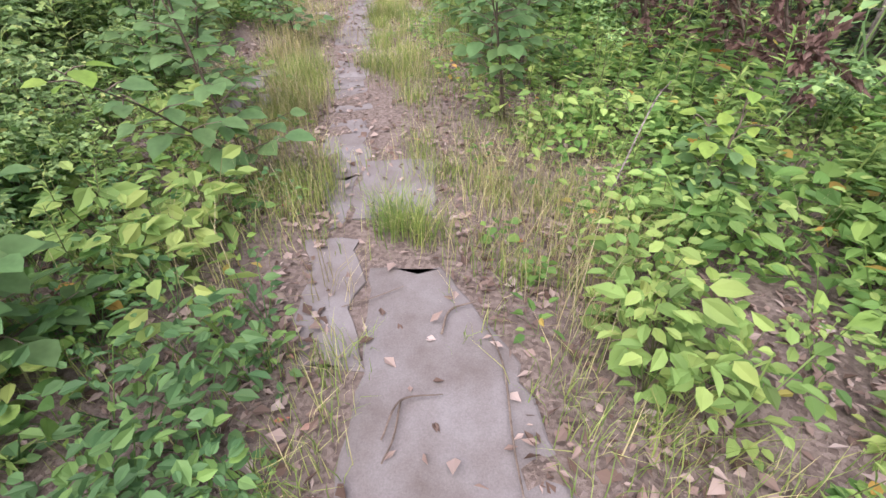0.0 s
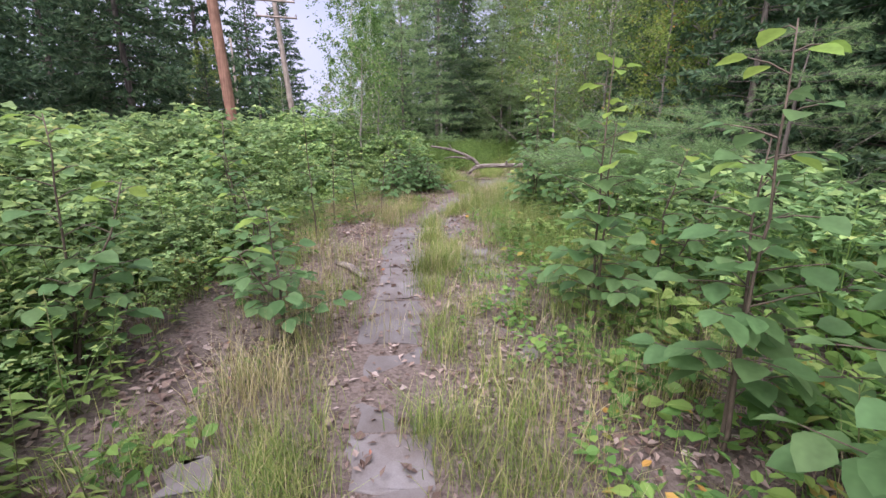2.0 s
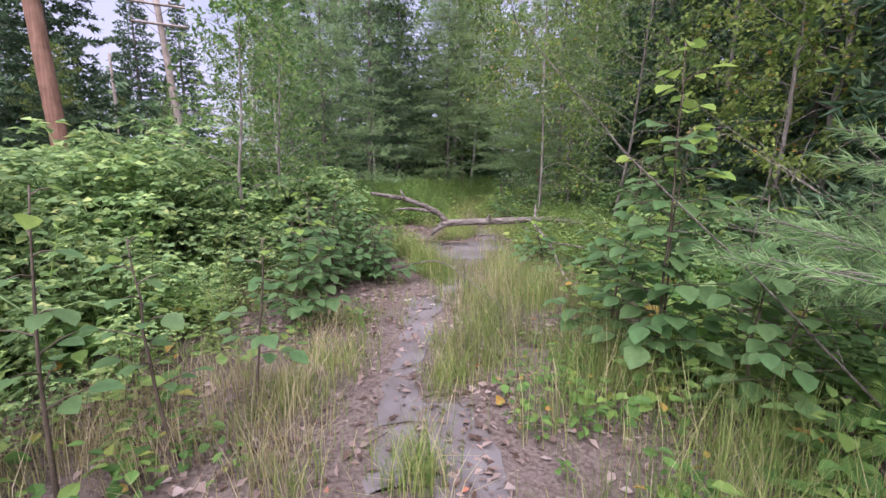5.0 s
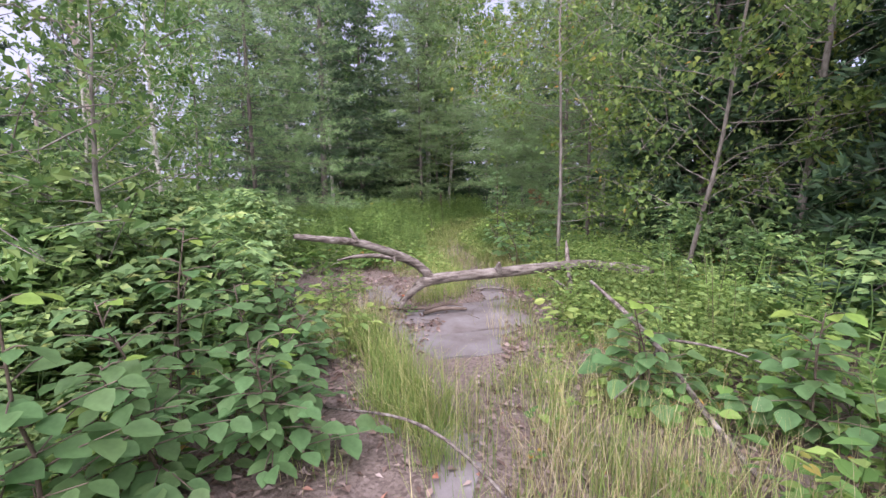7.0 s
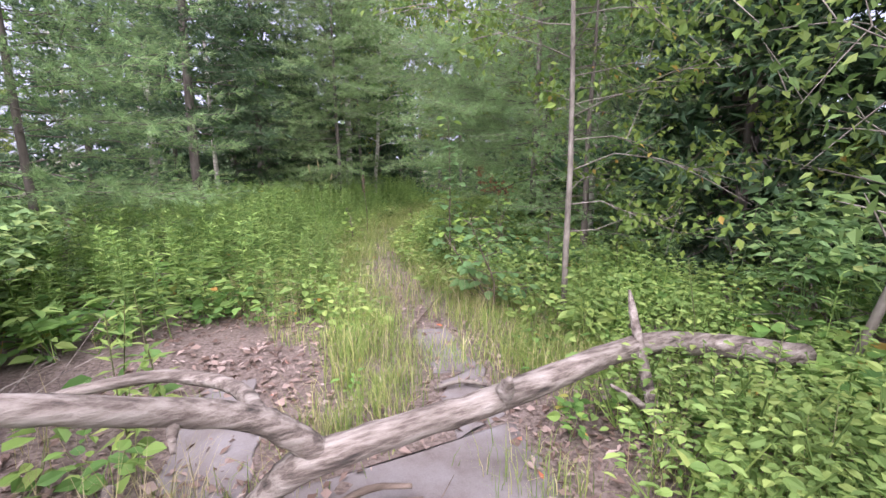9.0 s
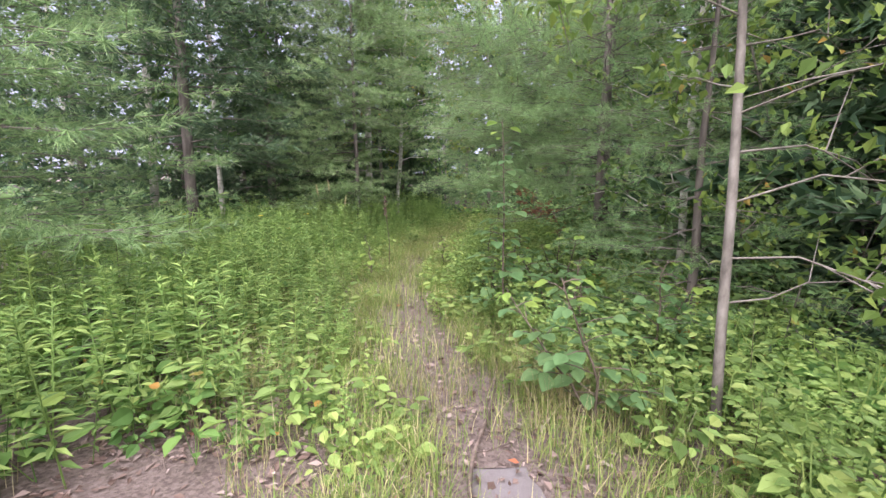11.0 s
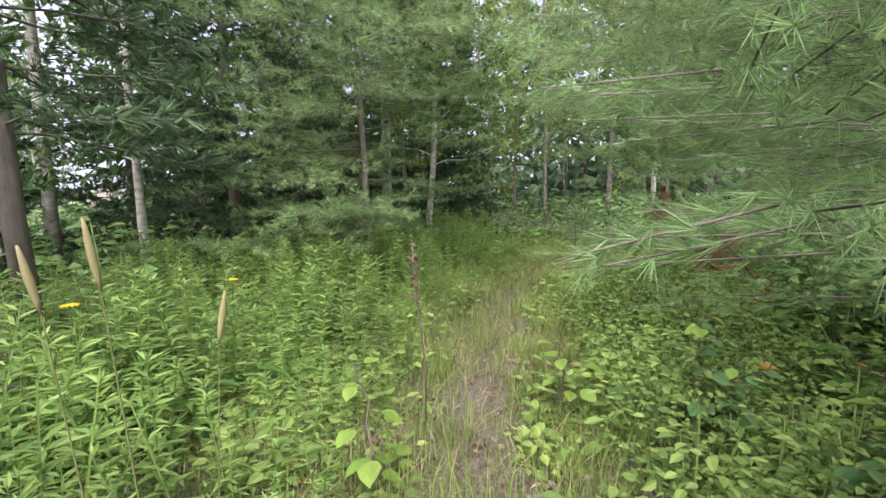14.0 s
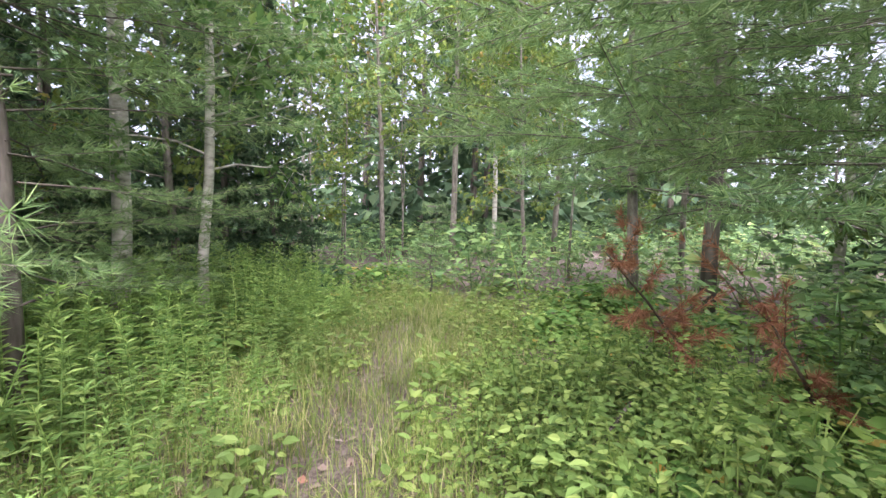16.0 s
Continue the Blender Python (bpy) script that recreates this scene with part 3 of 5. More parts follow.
stand("pine", 2.75, 27.4, conifer(27, 11.0, 0.10, 1.2, 2.2, 0.38, 5, 4.5, 0.19, TUFT_MID, 0.18), BARK_PINE, NEEDLE_DARK,
      "slim dark pine in the shaded wood edge", "tree", "pines at the clearing's edge")

dec = [broadleaf(31, 12.0, 0.09, 0.28, 2.7, 56, 110, 0.15, lean=(0.3, 0.1)), broadleaf(32, 13.5, 0.11, 0.34, 2.9, 56, 110, 0.155, lean=(-0.5, 0.3)),
       broadleaf(33, 10.0, 0.07, 0.2, 2.3, 50, 110, 0.14, lean=(0.2, -0.4)), broadleaf(34, 11.0, 0.08, 0.12, 2.6, 60, 110, 0.145)]
con = [conifer(41, 14.0, 0.17, 0.9, 3.3, 0.5, 6, 1.6, 0.30, TUFT_WIDE, 0.2), conifer(42, 11.0, 0.12, 0.4, 2.7, 0.42, 6, 1.7, 0.28, TUFT_WIDE, 0.22),
       conifer(43, 16.0, 0.2, 1.6, 3.5, 0.55, 6, 1.5, 0.33, TUFT_WIDE, 0.16)]
proto = {}


def forest_tree(kind, x, y, scale=1.0):
    rng = random.Random(int(x * 131 + y * 17))
    turn = rng.uniform(0, 360)
    if kind not in proto:
        if kind[0] == "b":
            t = stand("birch", x, y, dec[int(kind[1])], BARK_BIRCH, LEAF_BIRCH, "birch with a pale trunk and small green leaves", "tree", "trees of the wood", turn)
        elif kind[0] == "a":
            t = stand("aspen", x, y, dec[int(kind[1])], BARK_GREY, LEAF_CHERRY, "grey-stemmed tree with light yellow-green leaves", "tree", "trees of the wood", turn)
        else:
            t = stand("pine", x, y, con[int(kind[1])], BARK_PINE, NEEDLE_DARK, "dark full-branched pine of the wood", "tree", "trees of the wood", turn)
        t.scale = (scale,) * 3
        proto[kind] = t
        return t
    t = copy_thing(proto[kind], pose(x, y, 0, 0, 0, turn))
    t.scale = (scale,) * 3
    return t


for kind, x, y, s in [
        # beyond the clearing, ahead
        ("b0", -2.1, 31.4, 0.9), ("b2", -2.4, 22.0, 0.75), ("b3", -1.2, 17.8, 0.42), ("b2", -1.5, 16.3, 0.36), ("b0", 2.2, 29.5, 1.0), ("b1", 0.2, 28.0, 0.9),
        ("b1", 5.35, 28.0, 0.95), ("a2", 6.2, 29.2, 0.9), ("p1", 3.4, 30.5, 0.8), ("p1", 0.6, 31.0, 0.7), ("p1", -1.0, 27.6, 0.7), ("p1", 6.8, 32.0, 0.85), ("p1", 5.0, 31.0, 0.7), ("p1", 2.2, 28.6, 0.5), ("p1", 7.0, 29.6, 0.55), ("b2", 1.65, 26.6, 0.9), ("b2", 6.0, 27.3, 0.9),
        # behind the last stretch
        ("a0", 11.2, 31.0, 0.8), ("a3", 9.2, 31.8, 0.8), ("a1", 13.0, 30.4, 0.85), ("b2", 10.2, 33.5, 1.0), ("a2", 12.4, 27.6, 0.7), ("a0", 14.5, 28.2, 0.9), ("b0", 15.5, 31.0, 1.0),
        ("a1", 8.6, 34.5, 1.0), ("p1", 7.6, 29.2, 0.45), ("a3", 14.0, 25.0, 0.8), ("b3", 12.0, 22.5, 0.8), ("a2", 11.6, 19.6, 0.9), ("p1", 13.5, 20.5, 0.9),
        # the dark right-hand edge
        ("p1", 7.3, 17.3, 0.7), ("p0", 8.6, 18.2, 0.9), ("a3", 7.2, 15.6, 0.75), ("p1", 6.6, 13.4, 0.7), ("a0", 5.6, 12.4, 0.6), ("p0", 9.4, 14.2, 0.9), ("b3", 6.5, 19.0, 0.62),
        ("a3", 4.6, 12.2, 0.45), ("p1", 5.4, 10.8, 0.62), ("p0", 8.0, 10.4, 0.85), ("a1", 7.0, 8.2, 0.7), ("p1", 4.9, 6.4, 0.6), ("p0", 7.6, 5.2, 0.8), ("a3", 4.3, 4.3, 0.42), ("p1", 5.2, 2.4, 0.6),
        ("b3", 7.5, 1.0, 0.8), ("p0", 5.6, -2.6, 0.8), ("a1", 10.5, 7.5, 0.9), ("p0", 11.5, 11.5, 1.0), ("p0", 12.0, 16.5, 1.0), ("a1", 10.8, 24.6, 0.75),
        # the left-hand edge of the clearing
        ("p0", -11.5, 24.0, 0.95), ("p2", -14.5, 27.5, 0.9), ("p1", -10.2, 28.5, 0.45), ("p2", -17.0, 22.0, 1.0), ("p0", -14.0, 19.5, 0.85), ("p1", -12.0, 16.5, 0.8), ("p2", -17.5, 14.0, 1.0),
        ("a1", -11.4, 31.5, 0.45), ("p2", -13.6, 36.5, 1.05), ("p2", -17.0, 58.0, 1.15), ("p2", -14.0, 61.0, 1.1), ("p0", -21.0, 46.0, 1.05), ("a3", -16.8, 53.0, 0.6), ("a0", -13.6, 54.0, 0.5), ("b3", -19.0, 50.5, 0.6), ("b1", -9.2, 39.5, 0.42), ("a0", -6.4, 42.5, 0.4), ("b0", -4.2, 40.0, 0.45),
        ("p2", -20.5, 33.0, 1.05), ("p0", -13.5, 8.0, 0.9), ("p2", -15.0, 2.0, 0.9), ("b0", -0.6, 34.0, 0.9),
        # behind the start
        ("a1", -6.0, -7.0, 0.8), ("p0", 0.5, -12.0, 1.0), ("a0", 3.5, -7.5, 0.8), ("p2", -9.0, -4.0, 0.9)]:
    forest_tree(kind, x, y, s)


def far_woods():
    """The wood farther off, past counting."""
    rng = np.random.default_rng(77)
    wood, green = Soup(), Soup()
    n = 0
    while n < 260:
        a, d = rng.uniform(0, 6.283), rng.uniform(20, 62)
        x, y = 2 + d * math.cos(a), 18 + d * math.sin(a)
        if -16 < x < -2 and 4 < y < 46 or math.hypot(x - 3, y - 14) < 16 or math.hypot(x, y) < 13:
            continue
        n += 1
        h = rng.uniform(9, 15)
        if y > 34 and -24 < x < 16:
            h = rng.uniform(5, 8.5)
            if x > -2 and rng.uniform() < 0.4:
                continue
        tube(wood, [(x, y, -0.2), (x + 0.2, y, h * 0.5), (x + 0.3, y, h)], [0.16, 0.11, 0.02], 5, cap=False)
        k = 500
        u = np.where(np.arange(k) < 110, rng.uniform(0, 0.22, k), rng.uniform(0.0, 1, k) ** 0.9)
        ang = rng.uniform(0, 6.283, k)
        rad = np.where(np.arange(k) < 110, 4.5, (1 - u * 0.85) * 3.2) * np.sqrt(rng.uniform(0.05, 1, k)) + 0.2
        pos = np.stack([x + rad * np.cos(ang), y + rad * np.sin(ang), u * h + rng.normal(0, 0.2, k)], -1)
        place_leaves(green, LEAF_PLAIN, pos, np.stack([np.cos(ang), np.sin(ang), rng.normal(-0.3, 0.4, k)], -1), rng.normal(0, 0.6, (k, 3)) + [0, 0, 1], rng.uniform(0.4, 0.9, k))
    t = thing("distant_woods", 0, 0, "dense dark green woods in the distance", "woods")
    tagged(t, kind="stuff")
    part("trunk", wood, BARK_PINE, t, "", True)
    part("foliage", green, NEEDLE_DARK, t)


far_woods()


# ---- undergrowth ----
def herb_shape(seed, leaves=46, leaf=0.15, h=1.0, shape=LEAF_LANCE, droop=-0.15):
    """An upright herb one metre tall with narrow leaves up its stem."""
    r = np.random.default_rng(seed)
    s = Soup()
    bend = r.normal(0, 0.08, 2)
    u = np.sort(r.uniform(0.12, 1, leaves))
    a = np.arange(leaves) * 2.4 + r.normal(0, 0.3, leaves)
    pos = np.stack([bend[0] * u**2, bend[1] * u**2, u * h], -1)
    al = np.stack([np.cos(a), np.sin(a), droop + 0.75 * u], -1)
    place_leaves(s, shape, pos, al, np.tile([0, 0, 1.0], (leaves, 1)) + r.normal(0, 0.25, (leaves, 3)), leaf * (1.15 - 0.65 * u) * r.uniform(0.8, 1.2, leaves))
    tube(s, [(0, 0, 0), (bend[0] * 0.25, bend[1] * 0.25, h * 0.5), (bend[0], bend[1], h)], [0.006, 0.005, 0.003], 3, cap=False)
    return flat(s)


def bramble_shape(seed, canes=3, sprays=15, leaf=0.075):
    """Arching canes with leaves in threes, about one metre tall."""
    r = np.random.default_rng(seed)
    s, pos, al = Soup(), [], []
    for c in range(canes):
        a, reach, top = r.uniform(0, 6.28), r.uniform(0.25, 0.75), r.uniform(0.7, 1.05)
        q = np.linspace(0, 1, 6)
        line = np.stack([math.cos(a) * reach * q**1.4, math.sin(a) * reach * q**1.4, top * np.sin(q * 2.0) / math.sin(1.75)], -1)
        tube(s, line, 0.006 * (1 - 0.6 * q), 3, cap=False)
        for k in range(sprays):
            w = r.uniform(0.25, 1.0) * 5
            p = line[int(min(w, 4))] + (line[int(min(w, 4)) + 1] - line[int(min(w, 4))]) * (w % 1)
            b = r.uniform(0, 6.28)
            d = np.array([math.cos(b), math.sin(b), r.uniform(0.0, 0.4)])
            e = p + d * r.uniform(0.04, 0.12)
            for tw in (-0.95, 0, 0.95):
                pos.append(e)
                al.append([math.cos(b + tw), math.sin(b + tw), r.uniform(-0.35, 0.15)])
    pos, al = np.array(pos), np.array(al)
    place_leaves(s, LEAF_PLAIN, pos, al, r.normal(0, 0.3, pos.shape) + [0, 0, 1], leaf * r.uniform(0.65, 1.2, len(pos)), 1.25)
    return flat(s)


def low_shape(seed, leaves=13, leaf=0.34, shape=LEAF_OVATE, step=2, floor=0.15):
    """A low broad-leaved plant, one unit wide."""
    r = np.random.default_rng(seed)
    s = Soup()
    a = np.arange(leaves) * 2.4 + r.normal(0, 0.4, leaves)
    h = r.uniform(floor, 0.8, leaves)
    rad = r.uniform(0.05, 0.36, leaves)
    pos = np.stack([np.cos(a) * rad, np.sin(a) * rad, h], -1)
    al = np.stack([np.cos(a), np.sin(a), r.uniform(-0.25, 0.35, leaves)], -1)
    place_leaves(s, shape, pos, al, r.normal(0, 0.45, (leaves, 3)) + [0, 0, 1], leaf * r.uniform(0.5, 1.15, leaves))
    for i in range(0, leaves, step):
        tube(s, [(0, 0, 0), pos[i]], [0.008, 0.005], 3, cap=False)
    return flat(s)


def stuff(name, material, label, category, shapes, pos, scale, rng, tip=0.12):
    s = Soup()
    replicate(s, shapes, pos, rng.uniform(0, 6.283, len(pos)), scale, rng, tip)
    return tagged(part(name, s, material), label, category, kind="stuff")


def plants(name, material, label, group, shapes, pos, scale, rng, near, leaf_verts, tip=0.12):
    """The plants nearest to the path as things of their own; the rest joined."""
    order = np.argsort(np.abs(from_path(pos[:, :2])))
    data = []
    for v, f in shapes:
        pair = []
        for piece in (f.max(1) < leaf_verts, f.max(1) >= leaf_verts):
            s = Soup()
            keep = np.unique(f[piece])
            s.add(v[keep], np.searchsorted(keep, f[piece]))
            pair.append(s)
        data.append((pair[0].mesh("foliage", material), pair[1].mesh("stem", STEM)))
    for i in order[:near]:
        ob = thing(name, *pos[i][:2], label, "wild plant", group)
        ob.matrix_basis = pose(*pos[i], math.degrees(rng.normal(0, tip)), math.degrees(rng.normal(0, tip)), rng.uniform(0, 360)) @ Matrix.Diagonal((scale[i], scale[i], scale[i], 1))
        leaf_data, stem_data = data[int(rng.integers(len(data)))]
        part("foliage", leaf_data, None, ob)
        part("stem", stem_data, None, ob)
    rest = order[near:]
    stuff(name + "_stand", material, label, "wild plants", shapes, pos[rest], scale[rest], rng, tip)


rng = np.random.default_rng(101)
# brambles fill the left-hand clearing
pos, d = scatter(5600, -11.5, 0.5, -2, 23.5, rng, lambda xy, d: np.where((d < -1.5) & (d > -9) & (xy[:, 0] < -1.0 + np.clip((xy[:, 1] - 12) * 0.28, 0, 0.4) - np.clip((xy[:, 1] - 14.3) * 0.8, 0, 1.0)), np.where(d > -4.5, 1.0, 0.36), 0))
stuff("bramble_thicket", LEAF_BRAMBLE, "dense waist-high bramble thicket with green leaves in threes", "thicket",
      [bramble_shape(200 + k) for k in range(6)], pos, rng.uniform(0.75, 1.2, len(pos)) * np.clip((-d - 0.85) * 0.52, 0.32, 1.2) * (0.75 + 0.55 * waves(pos[:, :2], 0.35, 18)), rng)
pos, d = scatter(420, -3.2, -0.05, 14.4, 19.6, rng, lambda xy, d: np.where((d < -1.55) & (xy[:, 0] < 0.35 - 0.1 * np.abs(xy[:, 1] - 16.9)), 0.85, 0))
stuff("leafy_thicket", LEAF_BRAMBLE, "pale green leafy thicket behind the dead brush", "thicket",
      [bramble_shape(230 + k, 4, 15, 0.085) for k in range(5)], pos, rng.uniform(0.7, 1.2, len(pos)), rng)
pos, d = scatter(900, 1.0, 9.0, -2, 26, rng, lambda xy, d: np.where((d > 2.2), np.clip(1.1 - d * 0.16, 0.15, 0.9), 0))
stuff("understory", LEAF_BRAMBLE, "shaded green shrubs under the trees", "thicket",
      [bramble_shape(220 + k, 4, 14, 0.085) for k in range(5)], pos, rng.uniform(0.5, 1.05, len(pos)) * np.clip(d * 0.4, 0.5, 1.1), rng)
pos, d = scatter(9000, -14, 22, -6, 40, rng, lambda xy, d: np.where((d > 3.0) | (d < -3.2) & (xy[:, 1] > 21) | (xy[:, 0] > 9.6), 0.36, 0))
stuff("forest_floor_shrubs", LEAF_BRAMBLE, "knee-high to head-high green shrubs on the shaded forest floor", "shrubs",
      [low_shape(280 + k, 36, 0.14, LEAF_PLAIN, 9, 0.03) for k in range(6)], pos, rng.uniform(0.7, 1.5, len(pos)), rng)
# tall pale herbs of the second clearing, and some on both sides before
pos, d = scatter(7200, -3.5, 7.5, 16.6, 30, rng, lambda xy, d: np.where((d < -0.55) & (d > -4.6), np.where(d > -3.4, 0.9, 0.5) * np.clip((xy[:, 1] - 17.4) / 1.6, 0.06, 1), 0))
stuff("goldenrod", LEAF_HERB, "knee-high to waist-high fresh green goldenrod without flowers", "wild plants",
      [herb_shape(240 + k) for k in range(6)], pos, rng.uniform(0.45, 0.95, len(pos)) * np.clip(-d * 0.6 + 0.15, 0.35, 1.0), rng)
pos, d = scatter(4200, -4, 4.5, -1, 17, rng, lambda xy, d: np.where((d < -0.95) & (d > -3.2) | (d > np.where((xy[:, 1] > 5) & (xy[:, 1] < 13.2), 1.9, 1.0)) & (d < 2.8), 0.6 * waves(xy, 0.3, 11), 0))
plants("wild_herb", LEAF_HERB, "upright narrow-leaved green herb on the verge", "herbs along the path",
      [herb_shape(250 + k, 34, 0.16) for k in range(5)], pos, rng.uniform(0.35, 0.8, len(pos)) * np.clip(np.abs(d) * 0.6, 0.4, 1.3), rng, 260, 34 * 4)
# low broad leaves on the verges
pos, d = scatter(18500, -5, 11, -1.5, 30, rng, lambda xy, d: np.where((np.abs(d) > 0.48) & (d > -3.2) & (d < 4.6), np.clip((np.abs(d) - 0.35) * 0.9, 0.08, 1) * np.clip(waves(xy, 0.55, 12) * 2.2 - 0.4, 0.08, 1) * np.where(d > 0, 1.0, 0.8), 0))
stuff("ground_cover", LEAF_LOW, "low broad-leaved green plants covering the verge", "wild plants",
      [low_shape(260 + k, 12, 0.34, LEAF_OVATE if k < 2 else LEAF_MID, 4) for k in range(6)], pos, rng.uniform(0.16, 0.42, len(pos)) * np.clip(np.abs(d) * 0.6, 0.55, 1.2), rng)


pos, d = scatter(8000, 2, 10.5, 17.5, 29, rng, lambda xy, d: np.where((np.abs(d) > np.where(xy[:, 1] > 20.6, 0.28, 0.3)) & (np.abs(d) < 2.2), np.where(d > 0, 0.95, 0.6) * np.clip(waves(xy, 0.7, 21) * 2 - 0.4, 0.15, 1), 0))
stuff("clearing_plants", LEAF_HERB, "small fresh green plants among the grass", "wild plants",
      [low_shape(290 + k, 12, 0.3, LEAF_MID, 4, 0.06) for k in range(6)], pos, rng.uniform(0.12, 0.34, len(pos)), rng)
pos, d = scatter(3800, -2.6, 5, -1, 19, rng, lambda xy, d: np.where((np.abs(d) > np.where((xy[:, 1] > 5) & (xy[:, 1] < 13.2), 1.5, 0.8)) & (np.abs(d) < 2.6), 0.8 * np.clip(waves(xy, 0.4, 22) * 2 - 0.6, 0.05, 1), 0))
plants("leafy_herb", LEAF_HERB, "bright yellow-green broad-leaved herb on the verge", "leafy herbs along the path",
      [low_shape(300 + k, 20, 0.25, LEAF_MID, 4, 0.06) for k in range(6)], pos, rng.uniform(0.25, 0.55, len(pos)), rng, 280, 20 * 6)

# bright small-leaved shrubs at the log's end and under the pines
pos, d = scatter(2600, 2.6, 8.5, 12.8, 24, rng, lambda xy, d: np.where((d > 0.75) & (d < 2.8), np.clip(waves(xy, 0.5, 35) * 2.2 - 0.4, 0.1, 0.9), 0))
stuff("small_leaved_shrubs", LEAF_HERB, "knee-high yellow-green shrubs with small leaves", "shrubs",
      [low_shape(310 + k, 90, 0.085, LEAF_MID, 15, 0.05) for k in range(6)], pos, rng.uniform(0.35, 0.75, len(pos)), rng)

# leafy plants crowding the first slab
pos, d = scatter(900, -2.6, -0.3, -0.8, 2.9, rng, lambda xy, d: np.where(d < -0.5, np.clip(-d * 0.45, 0.15, 0.45) * np.clip(waves(xy, 0.6, 41) * 2.4 - 0.4, 0.1, 1), 0))
stuff("trailing_herbs", LEAF_SAPLING, "ankle-high to knee-high dull green leafy plants beside the slab", "wild plants",
      [low_shape(320 + k, 34, 0.17, LEAF_MID, 6, 0.05) for k in range(6)], pos, rng.uniform(0.25, 0.5, len(pos)), rng)
pos, d = scatter(800, 0.4, 3.4, -0.8, 3.6, rng, lambda xy, d: np.where((d > 0.85) & (xy[:, 1] > 1.1), np.clip((d - 0.5) * 0.4, 0.1, 0.4) * np.clip(waves(xy, 0.6, 42) * 2.4 - 0.4, 0.1, 1), 0))
stuff("verge_herbs", LEAF_HERB, "bright yellow-green leafy plants on the verge", "wild plants",
      [low_shape(330 + k, 34, 0.16, LEAF_MID, 6, 0.05) for k in range(6)], pos, rng.uniform(0.25, 0.55, len(pos)), rng)


# ---- grass and litter ----
def grass(name, material, label, pos, height, rng, width=0.0045, bend=0.45):
    n = len(pos)
    a = rng.uniform(0, 6.283, n)
    bv, bf = blade_shape()
    h = height * rng.uniform(0.5, 1.2, n)
    out = np.stack([np.cos(a), np.sin(a)], -1)
    k = rng.uniform(0.1, 1, n) * bend
    t = bv[None, :, 1]
    c = k[:, None] * t**2 * h[:, None]
    x = bv[None, :, 0] * width * rng.uniform(0.7, 1.3, n)[:, None]
    v = np.stack([pos[:, 0:1] + out[:, 0:1] * c - out[:, 1:2] * x, pos[:, 1:2] + out[:, 1:2] * c + out[:, 0:1] * x, pos[:, 2:3] + t * h[:, None] * (1 - 0.25 * k[:, None] * t)], -1)
    s = Soup()
    s.add(v.reshape(-1, 3), (bf[None] + (np.arange(n) * 5)[:, None, None]).reshape(-1, 3))
    return tagged(part(name, s, material), label, "grass", kind="stuff")


def clumped(rng, centres, per, spread):
    p = np.repeat(centres, per, 0)
    p = p[:, :2] + rng.normal(0, 1, (len(p), 2)) * spread
    return np.c_[p, ground_height(p) - 0.005]


centres, d = scatter(17000, -4, 9, -1, 27, rng, lambda xy, d: np.where(np.abs(d) < 1.9, np.where(np.abs(d) > 0.30, 0.7 * np.clip(waves(xy, 0.6, 14) * 2.4 - 0.75, 0.03, 1), 0.05), 0))
grass("path_grass", GRASS, "yellow-green grass tufts along the old path", clumped(rng, centres, 26, 0.07), 0.2, rng, 0.004, 0.9)
centres, d = scatter(7500, 0, 9.5, 16.0, 28, rng, lambda xy, d: np.where((np.abs(d + 0.3) < 1.5) & ((d > -0.7) | (xy[:, 1] > 18.6)), np.where(np.abs(d) > 0.2 + 0.1 * (xy[:, 1] < 20), 0.85, np.where(xy[:, 1] > 20.4, 0.6, 0.25)), 0))
grass("meadow_grass", GRASS, "dense green and straw grass in the small clearing", clumped(rng, centres, 26, 0.09), 0.24, rng, 0.0045, 1.0)
centres, d = scatter(3600, -2.5, 4.0, 1.5, 19, rng, lambda xy, d: np.where((np.abs(d) > 0.4) & (np.abs(d) < 1.6) & ~((xy[:, 1] > 13.6) & (xy[:, 1] < 17.4) & (d > -0.7) & (d < 1.0)), np.clip(waves(xy, 0.45, 33) * 3 - 1.25, 0, 0.9), 0.02))
grass("dry_grass", STRAW, "dry straw-coloured grass bent over the path's edge", clumped(rng, centres, 22, 0.08), 0.42, rng, 0.003, 0.95)
centres, d = scatter(5200, -1.6, 1.6, 2.6, 11.5, rng, lambda xy, d: np.where((d > 0.22) & (d < 0.68) | (d < -0.3) & (d > -0.75), 0.75 * np.clip(waves(xy, 0.7, 31) * 3 - 1.1, 0.0, 1), 0))
grass("centre_grass", GRASS, "fine green and straw grass on the crown of the old track", clumped(rng, centres, 24, 0.07), 0.24, rng, 0.0035, 0.9)

